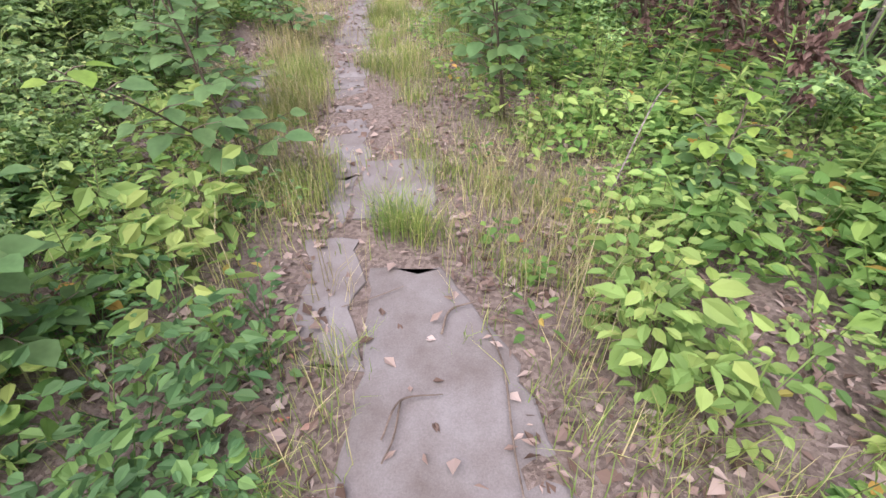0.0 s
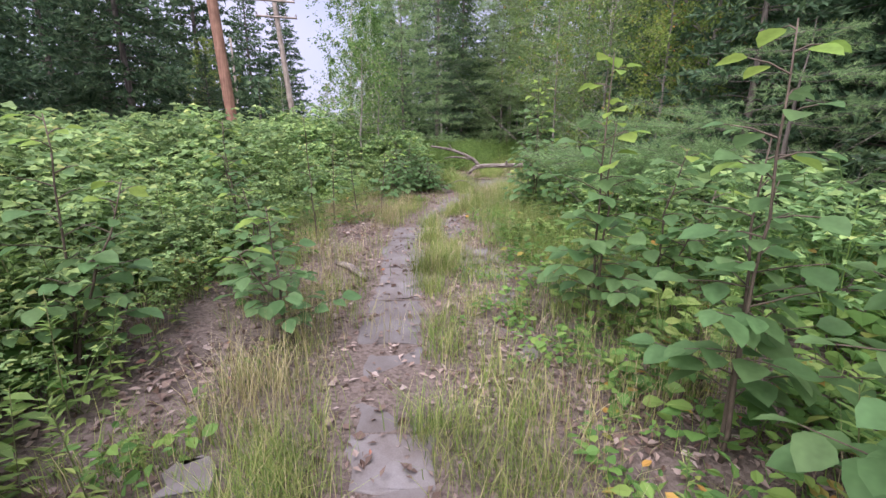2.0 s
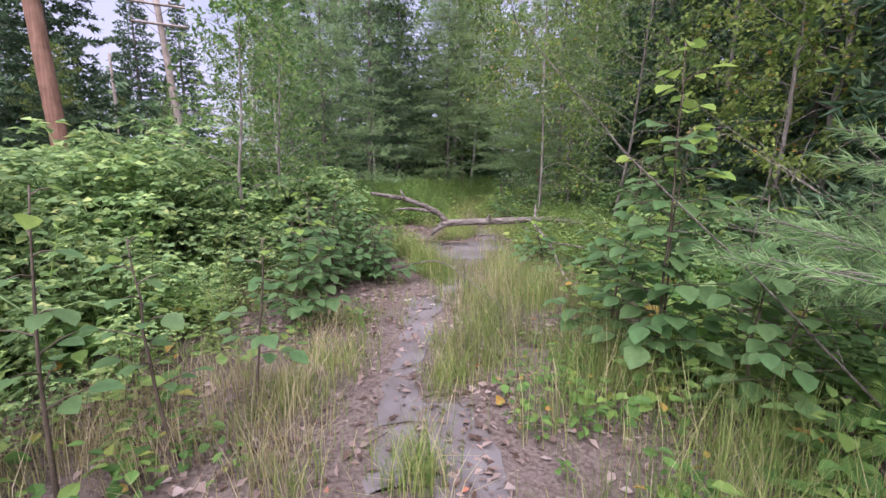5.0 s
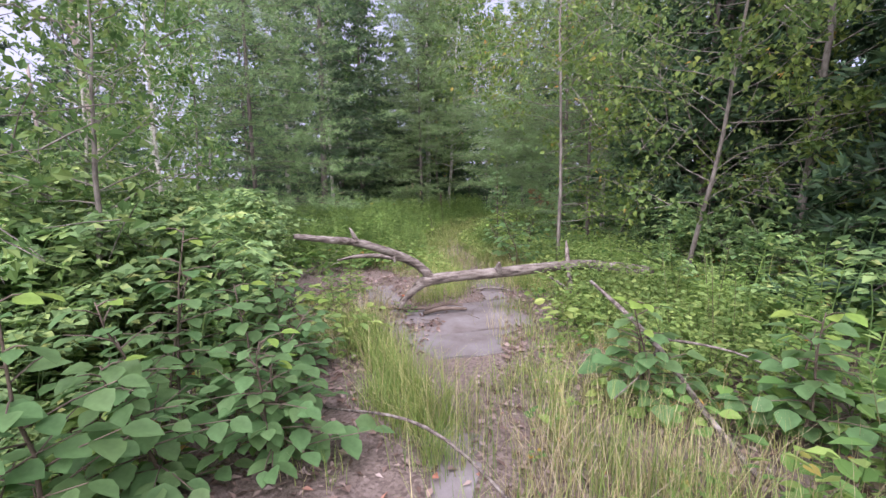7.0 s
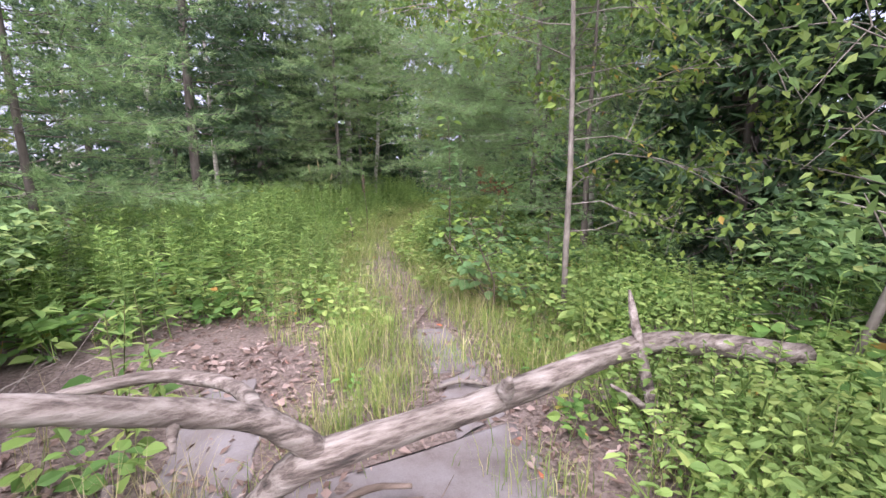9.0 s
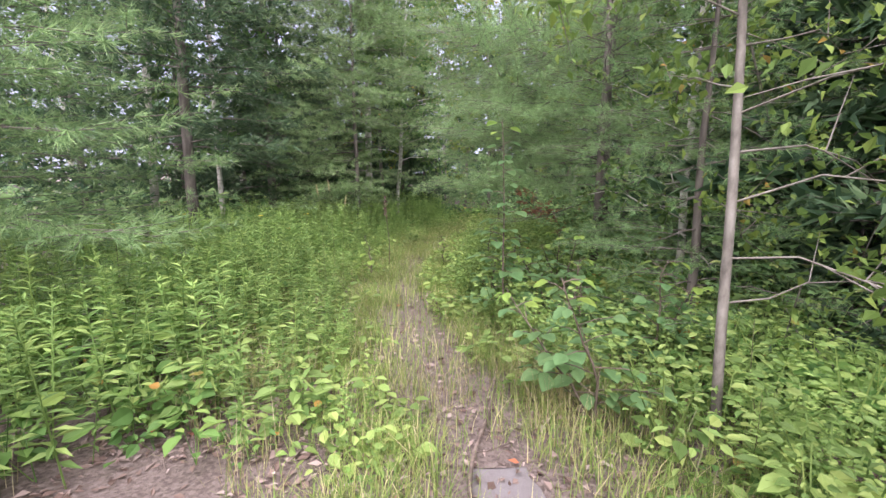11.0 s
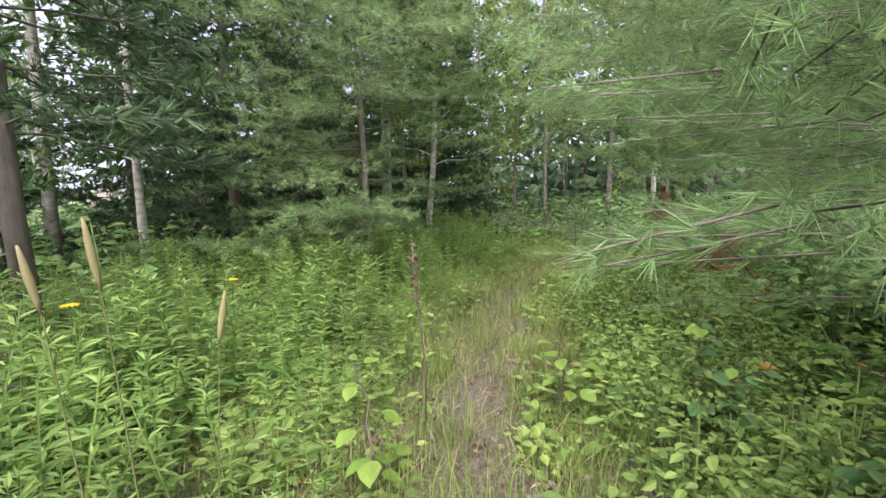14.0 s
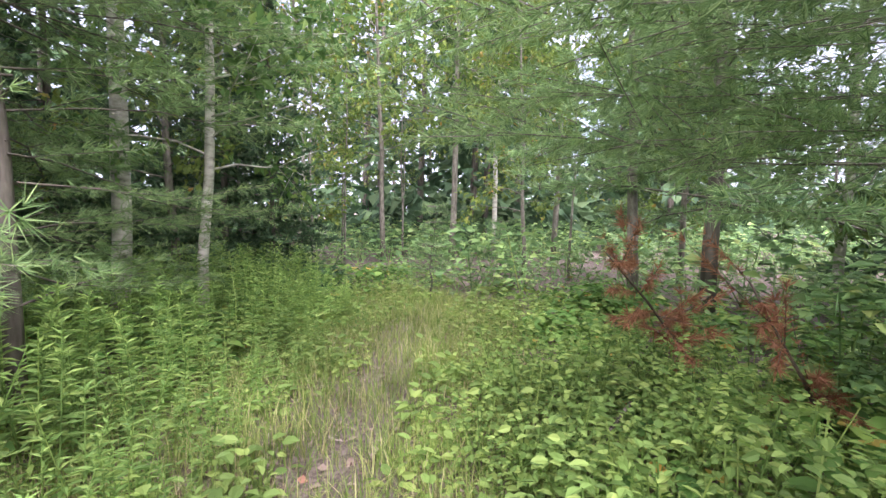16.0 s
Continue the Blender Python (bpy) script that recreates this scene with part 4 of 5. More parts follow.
pos, d = scatter(220000, -3.5, 8.5, -1, 26, rng, lambda xy, d: np.where(np.abs(d) < 2.1, np.where(np.abs(d) > 0.32, np.clip(waves(xy, 0.5, 15) * 1.5 - 0.1, 0.12, 0.9), np.where(xy[:, 1] > 2.4, 0.24, 0.05) * (np.abs(xy[:, 1] - 15) > 0.9)), 0), False)
s = Soup()
n = len(pos)
a = rng.uniform(0, 6.283, n)
pos[:, 2] += 0.012 + 0.02 * rng.uniform(size=n)
for shape, sel, wide in ((LEAF_PLAIN, np.arange(n) % 5 < 2, 1.1), (LEAF_LANCE, np.arange(n) % 5 >= 2, 1.5)):
    k = int(sel.sum())
    place_leaves(s, shape, pos[sel], np.stack([np.cos(a[sel]), np.sin(a[sel]), rng.normal(0, 0.25, k)], -1), rng.normal(0, 0.4, (k, 3)) + [0, 0, 1], rng.uniform(0.025, 0.075, k), wide)
tagged(part("leaf_litter", s, LEAF_DEAD), "curled brown and pinkish fallen leaves on the path", "leaf litter", kind="stuff")
pos, d = scatter(900, -3.5, 8.5, -1, 26, rng, lambda xy, d: np.where(np.abs(d) < 2.0, np.where(np.abs(d) > 0.4, 0.7, 0.15), 0))
s = Soup()
for p in pos:
    a, ln = rng.uniform(0, 6.283), rng.uniform(0.08, 0.4)
    e = np.array([math.cos(a), math.sin(a), 0]) * ln / 2
    tube(s, [p - e + [0, 0, 0.03], p + rng.normal(0, 0.02, 3) * [1, 1, 0] + [0, 0, 0.035], p + e + [0, 0, 0.03]], [0.003, 0.003, 0.0015], 3, cap=False)
tagged(part("twigs", s, DEADWOOD_DARK), "thin dead twigs lying on the litter", "twigs", kind="stuff")


# ---- fallen limb across the path ----
def limb(name, parent, pts, radii, material, rng, label="", sides=12, lump=0.05, steps=6):
    line = smooth_line(pts, steps)
    r = np.interp(np.linspace(0, 1, len(line)), np.linspace(0, 1, len(radii)), radii)
    s = Soup()
    tube(s, line, r, sides, lump, rng)
    return part(name, s, material, parent, label, True)


rng = np.random.default_rng(7)
log = thing("fallen_log", 0, 0, "bleached grey forked dead limb lying across the path", "log")
limb("trunk", log, [(4.25, 15.2, 0.36), (3.75, 15.5, 0.41), (3.38, 15.62, 0.42), (2.45, 15.52, 0.42), (2.0, 15.5, 0.42), (1.66, 15.5, 0.40), (1.54, 15.52, 0.33), (1.42, 15.55, 0.2), (1.33, 15.58, 0.02)],
     [0.066, 0.064, 0.061, 0.058, 0.055, 0.06, 0.048, 0.03, 0.010], DEADWOOD, rng)
limb("branch", log, [(1.70, 15.5, 0.41), (1.59, 15.5, 0.53), (1.47, 15.5, 0.62), (1.21, 15.44, 0.74), (0.92, 15.4, 0.84), (0.66, 15.3, 0.89), (0.38, 15.24, 0.94)],
     [0.048, 0.046, 0.043, 0.040, 0.037, 0.032, 0.024], DEADWOOD, rng)
limb("branch", log, [(1.54, 15.5, 0.56), (1.46, 15.78, 0.58), (1.24, 15.93, 0.61), (1.0, 15.92, 0.62), (0.8, 15.98, 0.58)], [0.032, 0.028, 0.025, 0.02, 0.01], DEADWOOD, rng)
limb("knot", log, [(2.44, 15.5, 0.44), (2.43, 15.46, 0.5), (2.42, 15.43, 0.55)], [0.045, 0.032, 0.014], DEADWOOD, rng)
limb("knot", log, [(0.93, 15.38, 0.84), (0.9, 15.38, 0.92), (0.87, 15.4, 0.98)], [0.03, 0.018, 0.008], DEADWOOD, rng)
limb("knot", log, [(1.3, 15.46, 0.7), (1.29, 15.42, 0.66), (1.29, 15.39, 0.62)], [0.022, 0.014, 0.006], DEADWOOD, rng)

prop = thing("broken_branch", 0, 0, "upright bleached broken branch leaning on the fallen log", "branch")
limb("stem", prop, [(3.28, 15.30, -0.02), (3.33, 15.45, 0.2), (3.37, 15.57, 0.42), (3.42, 15.68, 0.60), (3.44, 15.73, 0.70)], [0.03, 0.03, 0.028, 0.022, 0.006], DEADWOOD, rng)
limb("spur", prop, [(3.30, 15.4, 0.15), (3.18, 15.45, 0.26), (3.08, 15.5, 0.33)], [0.022, 0.016, 0.008], DEADWOOD, rng)


def stick(pts, radii, material, label, spurs=()):
    t = thing("stick", 0, 0, label, "stick", "sticks on the path")
    limb("stem", t, pts, radii, material, rng, "", 8, 0.05)
    for p, r in spurs:
        limb("spur", t, p, r, material, rng, "", 6, 0.08)
    return t


stick([(1.05, 15.78, 0.04), (1.25, 15.84, 0.06), (1.5, 15.74, 0.05), (1.76, 15.68, 0.05)], [0.012, 0.022, 0.022, 0.014], DEADWOOD_DARK, "dark broken stick on the paving below the log")
stick([(1.62, 15.55, 0.04), (1.85, 15.58, 0.06), (2.1, 15.55, 0.04)], [0.02, 0.024, 0.014], DEADWOOD_DARK, "short dark stick beside the broken stick")
stick([(1.66, 15.64, 0.05), (1.9, 15.66, 0.08), (2.08, 15.62, 0.06)], [0.014, 0.016, 0.01], DEADWOOD_DARK, "thin dark stick on the paving")
stick([(1.02, 15.66, 0.02), (1.01, 15.82, 0.1), (1.01, 15.98, 0.19)], [0.045, 0.04, 0.02], DEADWOOD, "stout bleached stub standing in the grass")
stick([(2.62, 16.8, 0.02), (2.8, 17.25, 0.05), (3.25, 17.8, 0.04), (3.75, 18.5, 0.04)], [0.012, 0.012, 0.01, 0.006], DEADWOOD_DARK, "long dark twig along the bare strip")
stick([(2.55, 16.35, 0.03), (2.75, 16.3, 0.05), (2.95, 16.1, 0.03)], [0.014, 0.014, 0.008], DEADWOOD, "pale stick on the paving beyond the log")
stick([(-1.05, 8.1, 0.03), (-0.9, 7.88, 0.06), (-0.72, 7.58, 0.04)], [0.03, 0.035, 0.03], DEADWOOD, "pale rotten piece of wood in the litter")
stick([(0.22, 1.72, 0.025), (0.26, 1.45, 0.03), (0.22, 1.1, 0.03), (0.2, 0.7, 0.03)], [0.002, 0.004, 0.0035, 0.002], DEADWOOD_DARK, "long thin dark twig on the bare paving")
stick([(0.05, 1.62, 0.025), (0.1, 1.74, 0.03), (0.22, 1.78, 0.03)], [0.005, 0.005, 0.003], DEADWOOD_DARK, "small bent twig on the paving")
stick([(-0.2, 1.2, 0.025), (-0.13, 1.33, 0.035), (0.02, 1.34, 0.03)], [0.003, 0.004, 0.002], DEADWOOD_DARK, "forked dark twig on the paving", [([(-0.13, 1.33, 0.035), (-0.16, 1.2, 0.03), (-0.2, 1.12, 0.03)], [0.004, 0.003])])
stick([(0.5, 13.9, 0.03), (0.9, 13.0, 0.32), (1.15, 12.3, 0.2), (1.3, 11.6, 0.06)], [0.006, 0.008, 0.006, 0.004], DEADWOOD, "long pale stalk bent over the path's edge")
stick([(2.46, 13.95, 0.66), (2.5, 13.6, 0.50), (2.48, 13.3, 0.38), (2.4, 12.9, 0.2), (2.35, 12.5, 0.03)], [0.012, 0.016, 0.018, 0.016, 0.012], DEADWOOD, "fallen pale bare sapling among the leaves",
      [([(2.48, 13.3, 0.38), (2.2, 13.1, 0.36), (1.95, 13.05, 0.25)], [0.01, 0.006, 0.003]), ([(2.48, 13.4, 0.42), (2.8, 13.05, 0.4), (3.0, 12.7, 0.28)], [0.01, 0.007, 0.003])])
stick([(-0.3, 19.6, 0.32), (-0.1, 19.3, 0.3), (0.05, 19.1, 0.15), (0.1, 18.6, 0.08), (0.17, 18.1, 0.02)], [0.02, 0.04, 0.035, 0.03, 0.015], DEADWOOD, "crooked bleached root in the brush")
stick([(6.64, 23.1, 0.0), (6.8, 23.05, 0.2), (6.93, 23.0, 0.33)], [0.014, 0.013, 0.01], DEADWOOD, "pale broken stick standing in the herbs")
stick([(7.3, 23.4, 0.05), (7.7, 23.3, 0.3), (8.1, 23.25, 0.5), (8.7, 23.1, 0.7)], [0.010, 0.013, 0.012, 0.010], DEADWOOD, "pale dead limb leaning in the shade")
stick([(0.9, 2.1, 0.35), (1.3, 2.6, 0.55), (1.7, 3.1, 0.5)], [0.004, 0.005, 0.003], DEADWOOD, "thin arched dead stalk among the herbs")


# ---- saplings with large leaves ----
def leaf_mesh(name, shape, material):
    s = Soup()
    s.add(*shape)
    return s.mesh(name, material, True)


BIG_LEAF = leaf_mesh("leaf", LEAF_OVATE, LEAF_SAPLING)
BIG_LEAF_YOUNG = leaf_mesh("leaf", LEAF_OVATE, LEAF_YOUNG)


def sapling(seed, x, y, height, leaf, nodes, label, lean=(0, 0), fresh=0.12, side=0.3, turn=0.0, low=0.2, stems=1):
    """A young tree: a thin stem, short side shoots, and each large leaf a piece of its own."""
    r = np.random.default_rng(seed)
    t = thing("sapling", x, y, label, "sapling", "young trees along the path", turn)
    for k in range(stems):
        hh = height * (1 - 0.22 * k)
        off = np.array([lean[0] + r.normal(0, 0.06), lean[1] + r.normal(0, 0.06)]) + (r.normal(0, 0.22, 2) if k else 0)
        z = np.linspace(0, 1, 9)
        line = np.stack([off[0] * z**1.3 + np.cumsum(r.normal(0, 0.012, 9)), off[1] * z**1.3 + np.cumsum(r.normal(0, 0.012, 9)), z * hh - 0.03], -1)
        s = Soup()
        tube(s, line, 0.011 * (1 - 0.75 * z), 6)
        shoots = []
        for i in range(nodes):
            u = low + (1 - low) * (i + 0.5) / nodes
            p = line[int(u * 8)] + (line[min(int(u * 8) + 1, 8)] - line[int(u * 8)]) * ((u * 8) % 1)
            a = i * 2.4 + r.normal(0, 0.3)
            ln = side * (1.15 - u) * r.uniform(0.5, 1.1) + 0.03
            e = p + np.array([math.cos(a), math.sin(a), r.uniform(0.1, 0.5)]) * ln
            sh = Soup()
            tube(sh, [p, (p + e) / 2 + [0, 0, 0.01], e], [0.004, 0.003, 0.002], 4, cap=False)
            part("shoot", sh, BARK_TWIG, t)
            m = 1 + int(ln / 0.075)
            for j in range(m):
                f = (j + 1) / m
                shoots.append((p + (e - p) * f, a + (0.9 if j % 2 else -0.9) * (0 if j == m - 1 else 1), u))
        part("stem", s, BARK_TWIG, t, "", True)
        for p, a, u in shoots:
            ob = new("leaf", BIG_LEAF_YOUNG if u > 1 - fresh else BIG_LEAF)
            al = Vector((math.cos(a), math.sin(a), r.uniform(-0.45, 0.15))).normalized()
            up = Vector((r.normal(0, 0.25), r.normal(0, 0.25), 1))
            up = (up - up.dot(al) * al).normalized()
            m3 = Matrix((al.cross(up), al, up)).transposed().to_4x4()
            k2 = leaf * r.uniform(0.65, 1.2) * (1.1 - 0.35 * u)
            ob.parent = t
            ob.matrix_basis = Matrix.Translation(p) @ m3 @ Matrix.Diagonal((k2, k2, k2, 1))
    return t


sapling(301, 0.82, 3.8, 1.95, 0.15, 20, "young broad-leaved sapling with large round green leaves beside the path", (-0.25, 0.05), 0.25, 0.34, stems=2)
sapling(302, 1.1, 4.5, 1.9, 0.13, 22, "broad-leaved sapling with drooping grey-green leaves", (0.1, 0.0), 0.1, 0.4, stems=2)
sapling(303, 0.98, 5.05, 1.8, 0.14, 20, "bushy broad-leaved sapling in the verge", (0.1, 0.1), 0.12, 0.4, stems=2)
sapling(304, -1.0, 3.1, 1.2, 0.155, 14, "low sapling with pale blue-green leaves in the grass", (-0.15, 0.0), 0.12, 0.34, stems=2)
sapling(305, -1.5, 4.0, 1.7, 0.13, 18, "leafy sapling at the edge of the brambles", (-0.1, 0.1), 0.12, 0.4, stems=2)
sapling(306, 1.72, 10.45, 2.15, 0.15, 30, "tall dark-leaved sapling with bright yellow-green top leaves", (0.05, 0.0), 0.2, 0.5, low=0.1, stems=2)
sapling(307, 1.95, 10.0, 1.3, 0.14, 20, "dense dark-leaved sapling in the grass", (0.15, 0.0), 0.1, 0.45, low=0.1, stems=2)
sapling(308, -1.35, 10.1, 1.35, 0.11, 12, "thin dark-stemmed sapling with few leaves", (-0.05, 0.05), 0.1, 0.25, low=0.35)
sapling(309, -1.0, 10.35, 1.1, 0.11, 12, "thin dark-stemmed sapling with few leaves", (0.0, 0.05), 0.1, 0.25, low=0.35)
sapling(310, -0.72, 10.75, 1.05, 0.11, 12, "thin dark-stemmed sapling with few leaves", (0.03, 0.0), 0.1, 0.25, low=0.35)
sapling(311, -1.45, 9.1, 1.55, 0.11, 12, "tall thin dark-stemmed sapling at the path's edge", (-0.1, 0.0), 0.1, 0.28, low=0.3)
sapling(312, -1.5, 7.0, 1.0, 0.14, 14, "low sapling with large soft leaves", (-0.1, 0.0), 0.12, 0.36, stems=2)
sapling(313, -1.1, 6.35, 0.95, 0.13, 14, "low sapling with large soft leaves", (-0.1, 0.05), 0.12, 0.36, stems=2)
sapling(314, 4.07, 18.95, 1.95, 0.14, 36, "slender sapling with heart-shaped pale green leaves", (0.06, 0.12), 0.1, 0.2, low=0.12)
sapling(315, 3.65, 17.3, 0.95, 0.12, 16, "low sapling with broad pale leaves reaching to the path", (-0.25, 0.1), 0.15, 0.34, stems=2)
sapling(316, 2.35, 13.2, 0.75, 0.13, 16, "low leafy sapling over the fallen stem", (0.05, 0.0), 0.1, 0.36, stems=2)
sapling(317, 2.7, 12.6, 0.8, 0.13, 16, "low leafy sapling in the verge", (0.1, 0.0), 0.1, 0.36, stems=2)
sapling(318, -0.45, 12.9, 1.15, 0.13, 18, "broad-leaved sapling at the thicket's edge", (-0.1, 0.0), 0.12, 0.4, stems=2)
sapling(319, -0.6, 12.1, 1.0, 0.13, 18, "dense broad-leaved sapling at the thicket's edge", (0.0, 0.0), 0.12, 0.4, stems=2)
sapling(320, -0.3, 13.8, 1.2, 0.12, 18, "broad-leaved sapling by the brush", (0.05, 0.0), 0.1, 0.4, stems=2)
sapling(321, 5.3, 21.2, 0.75, 0.12, 14, "low shaded sapling under the pine", (0.1, 0.0), 0.1, 0.3, stems=2)
sapling(322, 4.7, 19.7, 0.7, 0.12, 14, "low shaded sapling under the pine", (0.1, 0.0), 0.1, 0.3, stems=2)
sapling(323, -1.55, 1.6, 1.1, 0.13, 14, "low sapling with pale leaves in the brambles", (0.1, 0.0), 0.1, 0.34, stems=2)

sapling(324, 3.55, 21.3, 0.62, 0.12, 9, "low bright green sapling among the herbs", (0.0, 0.1), 0.9, 0.16, stems=1)
sapling(325, 4.75, 21.7, 0.55, 0.11, 10, "low bright green sapling beside the path", (0.0, 0.0), 0.9, 0.16, stems=1)
sapling(326, 1.75, 11.0, 1.5, 0.14, 18, "dark-leaved sapling behind the tall one", (0.1, 0.1), 0.1, 0.4, low=0.1, stems=2)
sapling(327, -2.0, 8.2, 1.5, 0.13, 18, "broad-leaved sapling above the brambles", (-0.1, 0.0), 0.15, 0.4, stems=2)
sapling(328, -2.2, 6.0, 1.5, 0.13, 18, "broad-leaved sapling above the brambles", (0.0, 0.1), 0.15, 0.4, stems=2)
sapling(329, -2.0, 4.5, 1.45, 0.13, 18, "broad-leaved sapling above the brambles", (0.0, 0.1), 0.15, 0.4, stems=2)
sapling(330, 1.6, 2.3, 0.7, 0.12, 16, "low bright sapling on the verge", (0.0, 0.1), 0.3, 0.3, stems=2)
sapling(331, 0.95, 6.35, 1.9, 0.165, 20, "tall broad-leaved sapling with large pale leaves and yellow-green top", (0.05, 0.05), 0.2, 0.38, low=0.12, stems=2)
sapling(332, 1.6, 6.7, 1.3, 0.14, 20, "bushy broad-leaved sapling behind the tall one", (0.1, 0.0), 0.1, 0.4, stems=2)
for i, (x, y, h) in enumerate([(4.35, 18.3, 0.8), (4.75, 19.0, 0.9), (4.3, 19.5, 0.6), (5.1, 19.4, 0.9), (4.6, 17.7, 0.9), (5.2, 20.3, 0.7)]):
    sapling(340 + i, x, y, h, 0.12, 16, "low shrubby sapling with dull green leaves under the pines", (0.05, 0.0), 0.1, 0.32, low=0.1, stems=2)
for i, (x, y, h) in enumerate([(0.1, 13.95, 0.85), (0.3, 14.5, 0.8), (-0.05, 14.75, 1.0), (0.2, 13.45, 0.7), (-0.2, 13.4, 0.95)]):
    sapling(350 + i, x, y, h, 0.115, 22, "dense leafy alder-like bush over bare soil", (-0.05, 0.0), 0.03, 0.42, low=0.1, stems=2)

# small pines of the far end
for i, (x, y, h) in enumerate([(10.6, 28.6, 1.5), (9.1, 26.95, 0.95), (11.6, 27.6, 1.2)]):
    stand("pine_seedling", x, y, conifer(50 + i, h, 0.02, 0.1, 0.55, 0.2, 5, 3.0, 0.11, TUFT_FINE, 0.05), BARK_PINE, NEEDLE, "knee-high young pine with soft needles in the grass", "tree", "young pines in the grass")
for i, (x, y, h) in enumerate([(9.2, 30.9, 6.5), (12.4, 31.7, 7.0), (8.4, 32.5, 7.0), (11.2, 33.0, 7.5), (13.6, 33.2, 7.0), (10.6, 35.0, 8.0), (7.6, 30.6, 6.0), (12.2, 26.4, 5.4), (10.2, 31.2, 7.0), (-1.35, 13.9, 3.2), (-1.0, 15.0, 3.0), (-1.1, 19.2, 4.2)]):
    stand("young_tree", x, y, broadleaf(60 + i, h, 0.03, 0.3, 0.95, 24, 44, 0.075, lean=(0.15, 0.1), wob=0.06), BARK_GREY, LEAF_CHERRY if x > 5 else LEAF_BIRCH,
          "thin pale-stemmed young tree with light leaves", "tree", "young trees at the wood edge")


# ---- dead pine limb, withered branches, brush ----
def dead_spray(name, x, y, z, d, ln, seed, material, label, dens=1.0, shape=None, size=0.1):
    r = np.random.default_rng(seed)
    t = thing(name, x, y, label, "branch")
    d = np.array(d, float) / np.linalg.norm(d)
    wood, leaf = Soup(), Soup()
    q = np.linspace(0, 1, 7)[:, None]
    line = np.array([0, 0, z]) + d * ln * q + np.cumsum(r.normal(0, 0.02, (7, 3)), 0)
    tube(wood, line, 0.016 * (1 - 0.7 * q[:, 0]), 5)
    pos, al = [], []
    for i in range(int(16 * dens)):
        w = r.uniform(0.1, 1) * 6
        p = line[int(min(w, 5))] + (line[int(min(w, 5)) + 1] - line[int(min(w, 5))]) * (w % 1)
        td = d * 0.5 + r.normal(0, 0.5, 3)
        tl = ln * r.uniform(0.15, 0.4)
        tube(wood, [p, p + td * tl], [0.004, 0.0015], 3, cap=False)
        k = int(12 * dens)
        f = r.uniform(0.15, 1, k)[:, None]
        pos.append(p + td * tl * f)
        al.append(td + r.normal(0, 0.3, (k, 3)) + [0, 0, -0.35])
    pos, al = np.concatenate(pos), np.concatenate(al)
    place_leaves(leaf, shape or TUFT_FINE[0], pos, al, r.normal(0, 1, pos.shape), size * r.uniform(0.7, 1.2, len(pos)))
    part("stem", wood, BARK_TWIG, t, "", True)
    part("foliage", leaf, material, t)
    return t


# the roots of these limbs lie back in the thicket
dead_spray("dead_pine_limb", 8.6, 23.1, 0.0, (-1.3, 0.1, 1.0), 1.9, 71, NEEDLE_DEAD, "dead pine limb with rust-red needles leaning from the ground", 1.6)
dead_spray("dead_pine_limb", 7.9, 22.2, 0.0, (-0.7, 0.3, 1.0), 1.3, 72, NEEDLE_DEAD, "dead pine limb with rust-red needles leaning from the ground", 1.1)
for i, (x, y, dx, dy) in enumerate([(2.5, 4.6, -0.4, 0.1), (2.9, 5.4, -0.6, -0.2), (3.1, 3.9, -0.5, 0.2), (2.7, 3.0, -0.3, 0.3), (3.3, 4.6, -0.2, 0.3), (3.6, 5.8, -0.3, 0.1)]):
    dead_spray("withered_bush", x, y, 0.0, (dx, dy, 1.0), 1.9, 80 + i, LEAF_BROWN, "withered bush with hanging brown leaves in the shade", 2.2, LEAF_PLAIN, 0.075)


def bare_brush(x, y, seed, n, size, label, material=DEADWOOD):
    r = np.random.default_rng(seed)
    t = thing("brush_pile", x, y, label, "brush")
    for k in range(n):
        a, el = r.uniform(0, 6.28), r.uniform(0.1, 0.9)
        p = np.array([r.normal(0, size * 0.25), r.normal(0, size * 0.25), 0.0])
        d = np.array([math.cos(a) * math.cos(el), math.sin(a) * math.cos(el), math.sin(el)])
        s = Soup()
        q = np.linspace(0, 1, 5)[:, None]
        line = p + d * size * r.uniform(0.5, 1.1) * q + np.cumsum(r.normal(0, 0.03, (5, 3)), 0) * (q > 0)
        tube(s, line, 0.007 * (1 - 0.7 * q[:, 0]), 4)
        for _ in range(4):
            w = int(r.integers(1, 5))
            tube(s, [line[w], line[w] + d * 0.15 * size + r.normal(0, 0.14 * size, 3)], [0.003, 0.001], 3, cap=False)
        part("twig", s, material, t)
    return t


bare_brush(-0.1, 16.6, 90, 26, 0.9, "tangle of grey dead twigs beside the log")
bare_brush(0.1, 15.6, 91, 22, 0.8, "tangle of grey dead twigs under the log's end")
bare_brush(3.3, 9.6, 92, 14, 1.6, "bare grey twigs in the shade of the pines")
bare_brush(3.7, 9.4, 94, 16, 3.0, "tall bare grey twigs against the dark wood")
bare_brush(5.2, 15.9, 93, 14, 1.8, "bare grey branches under the trees")


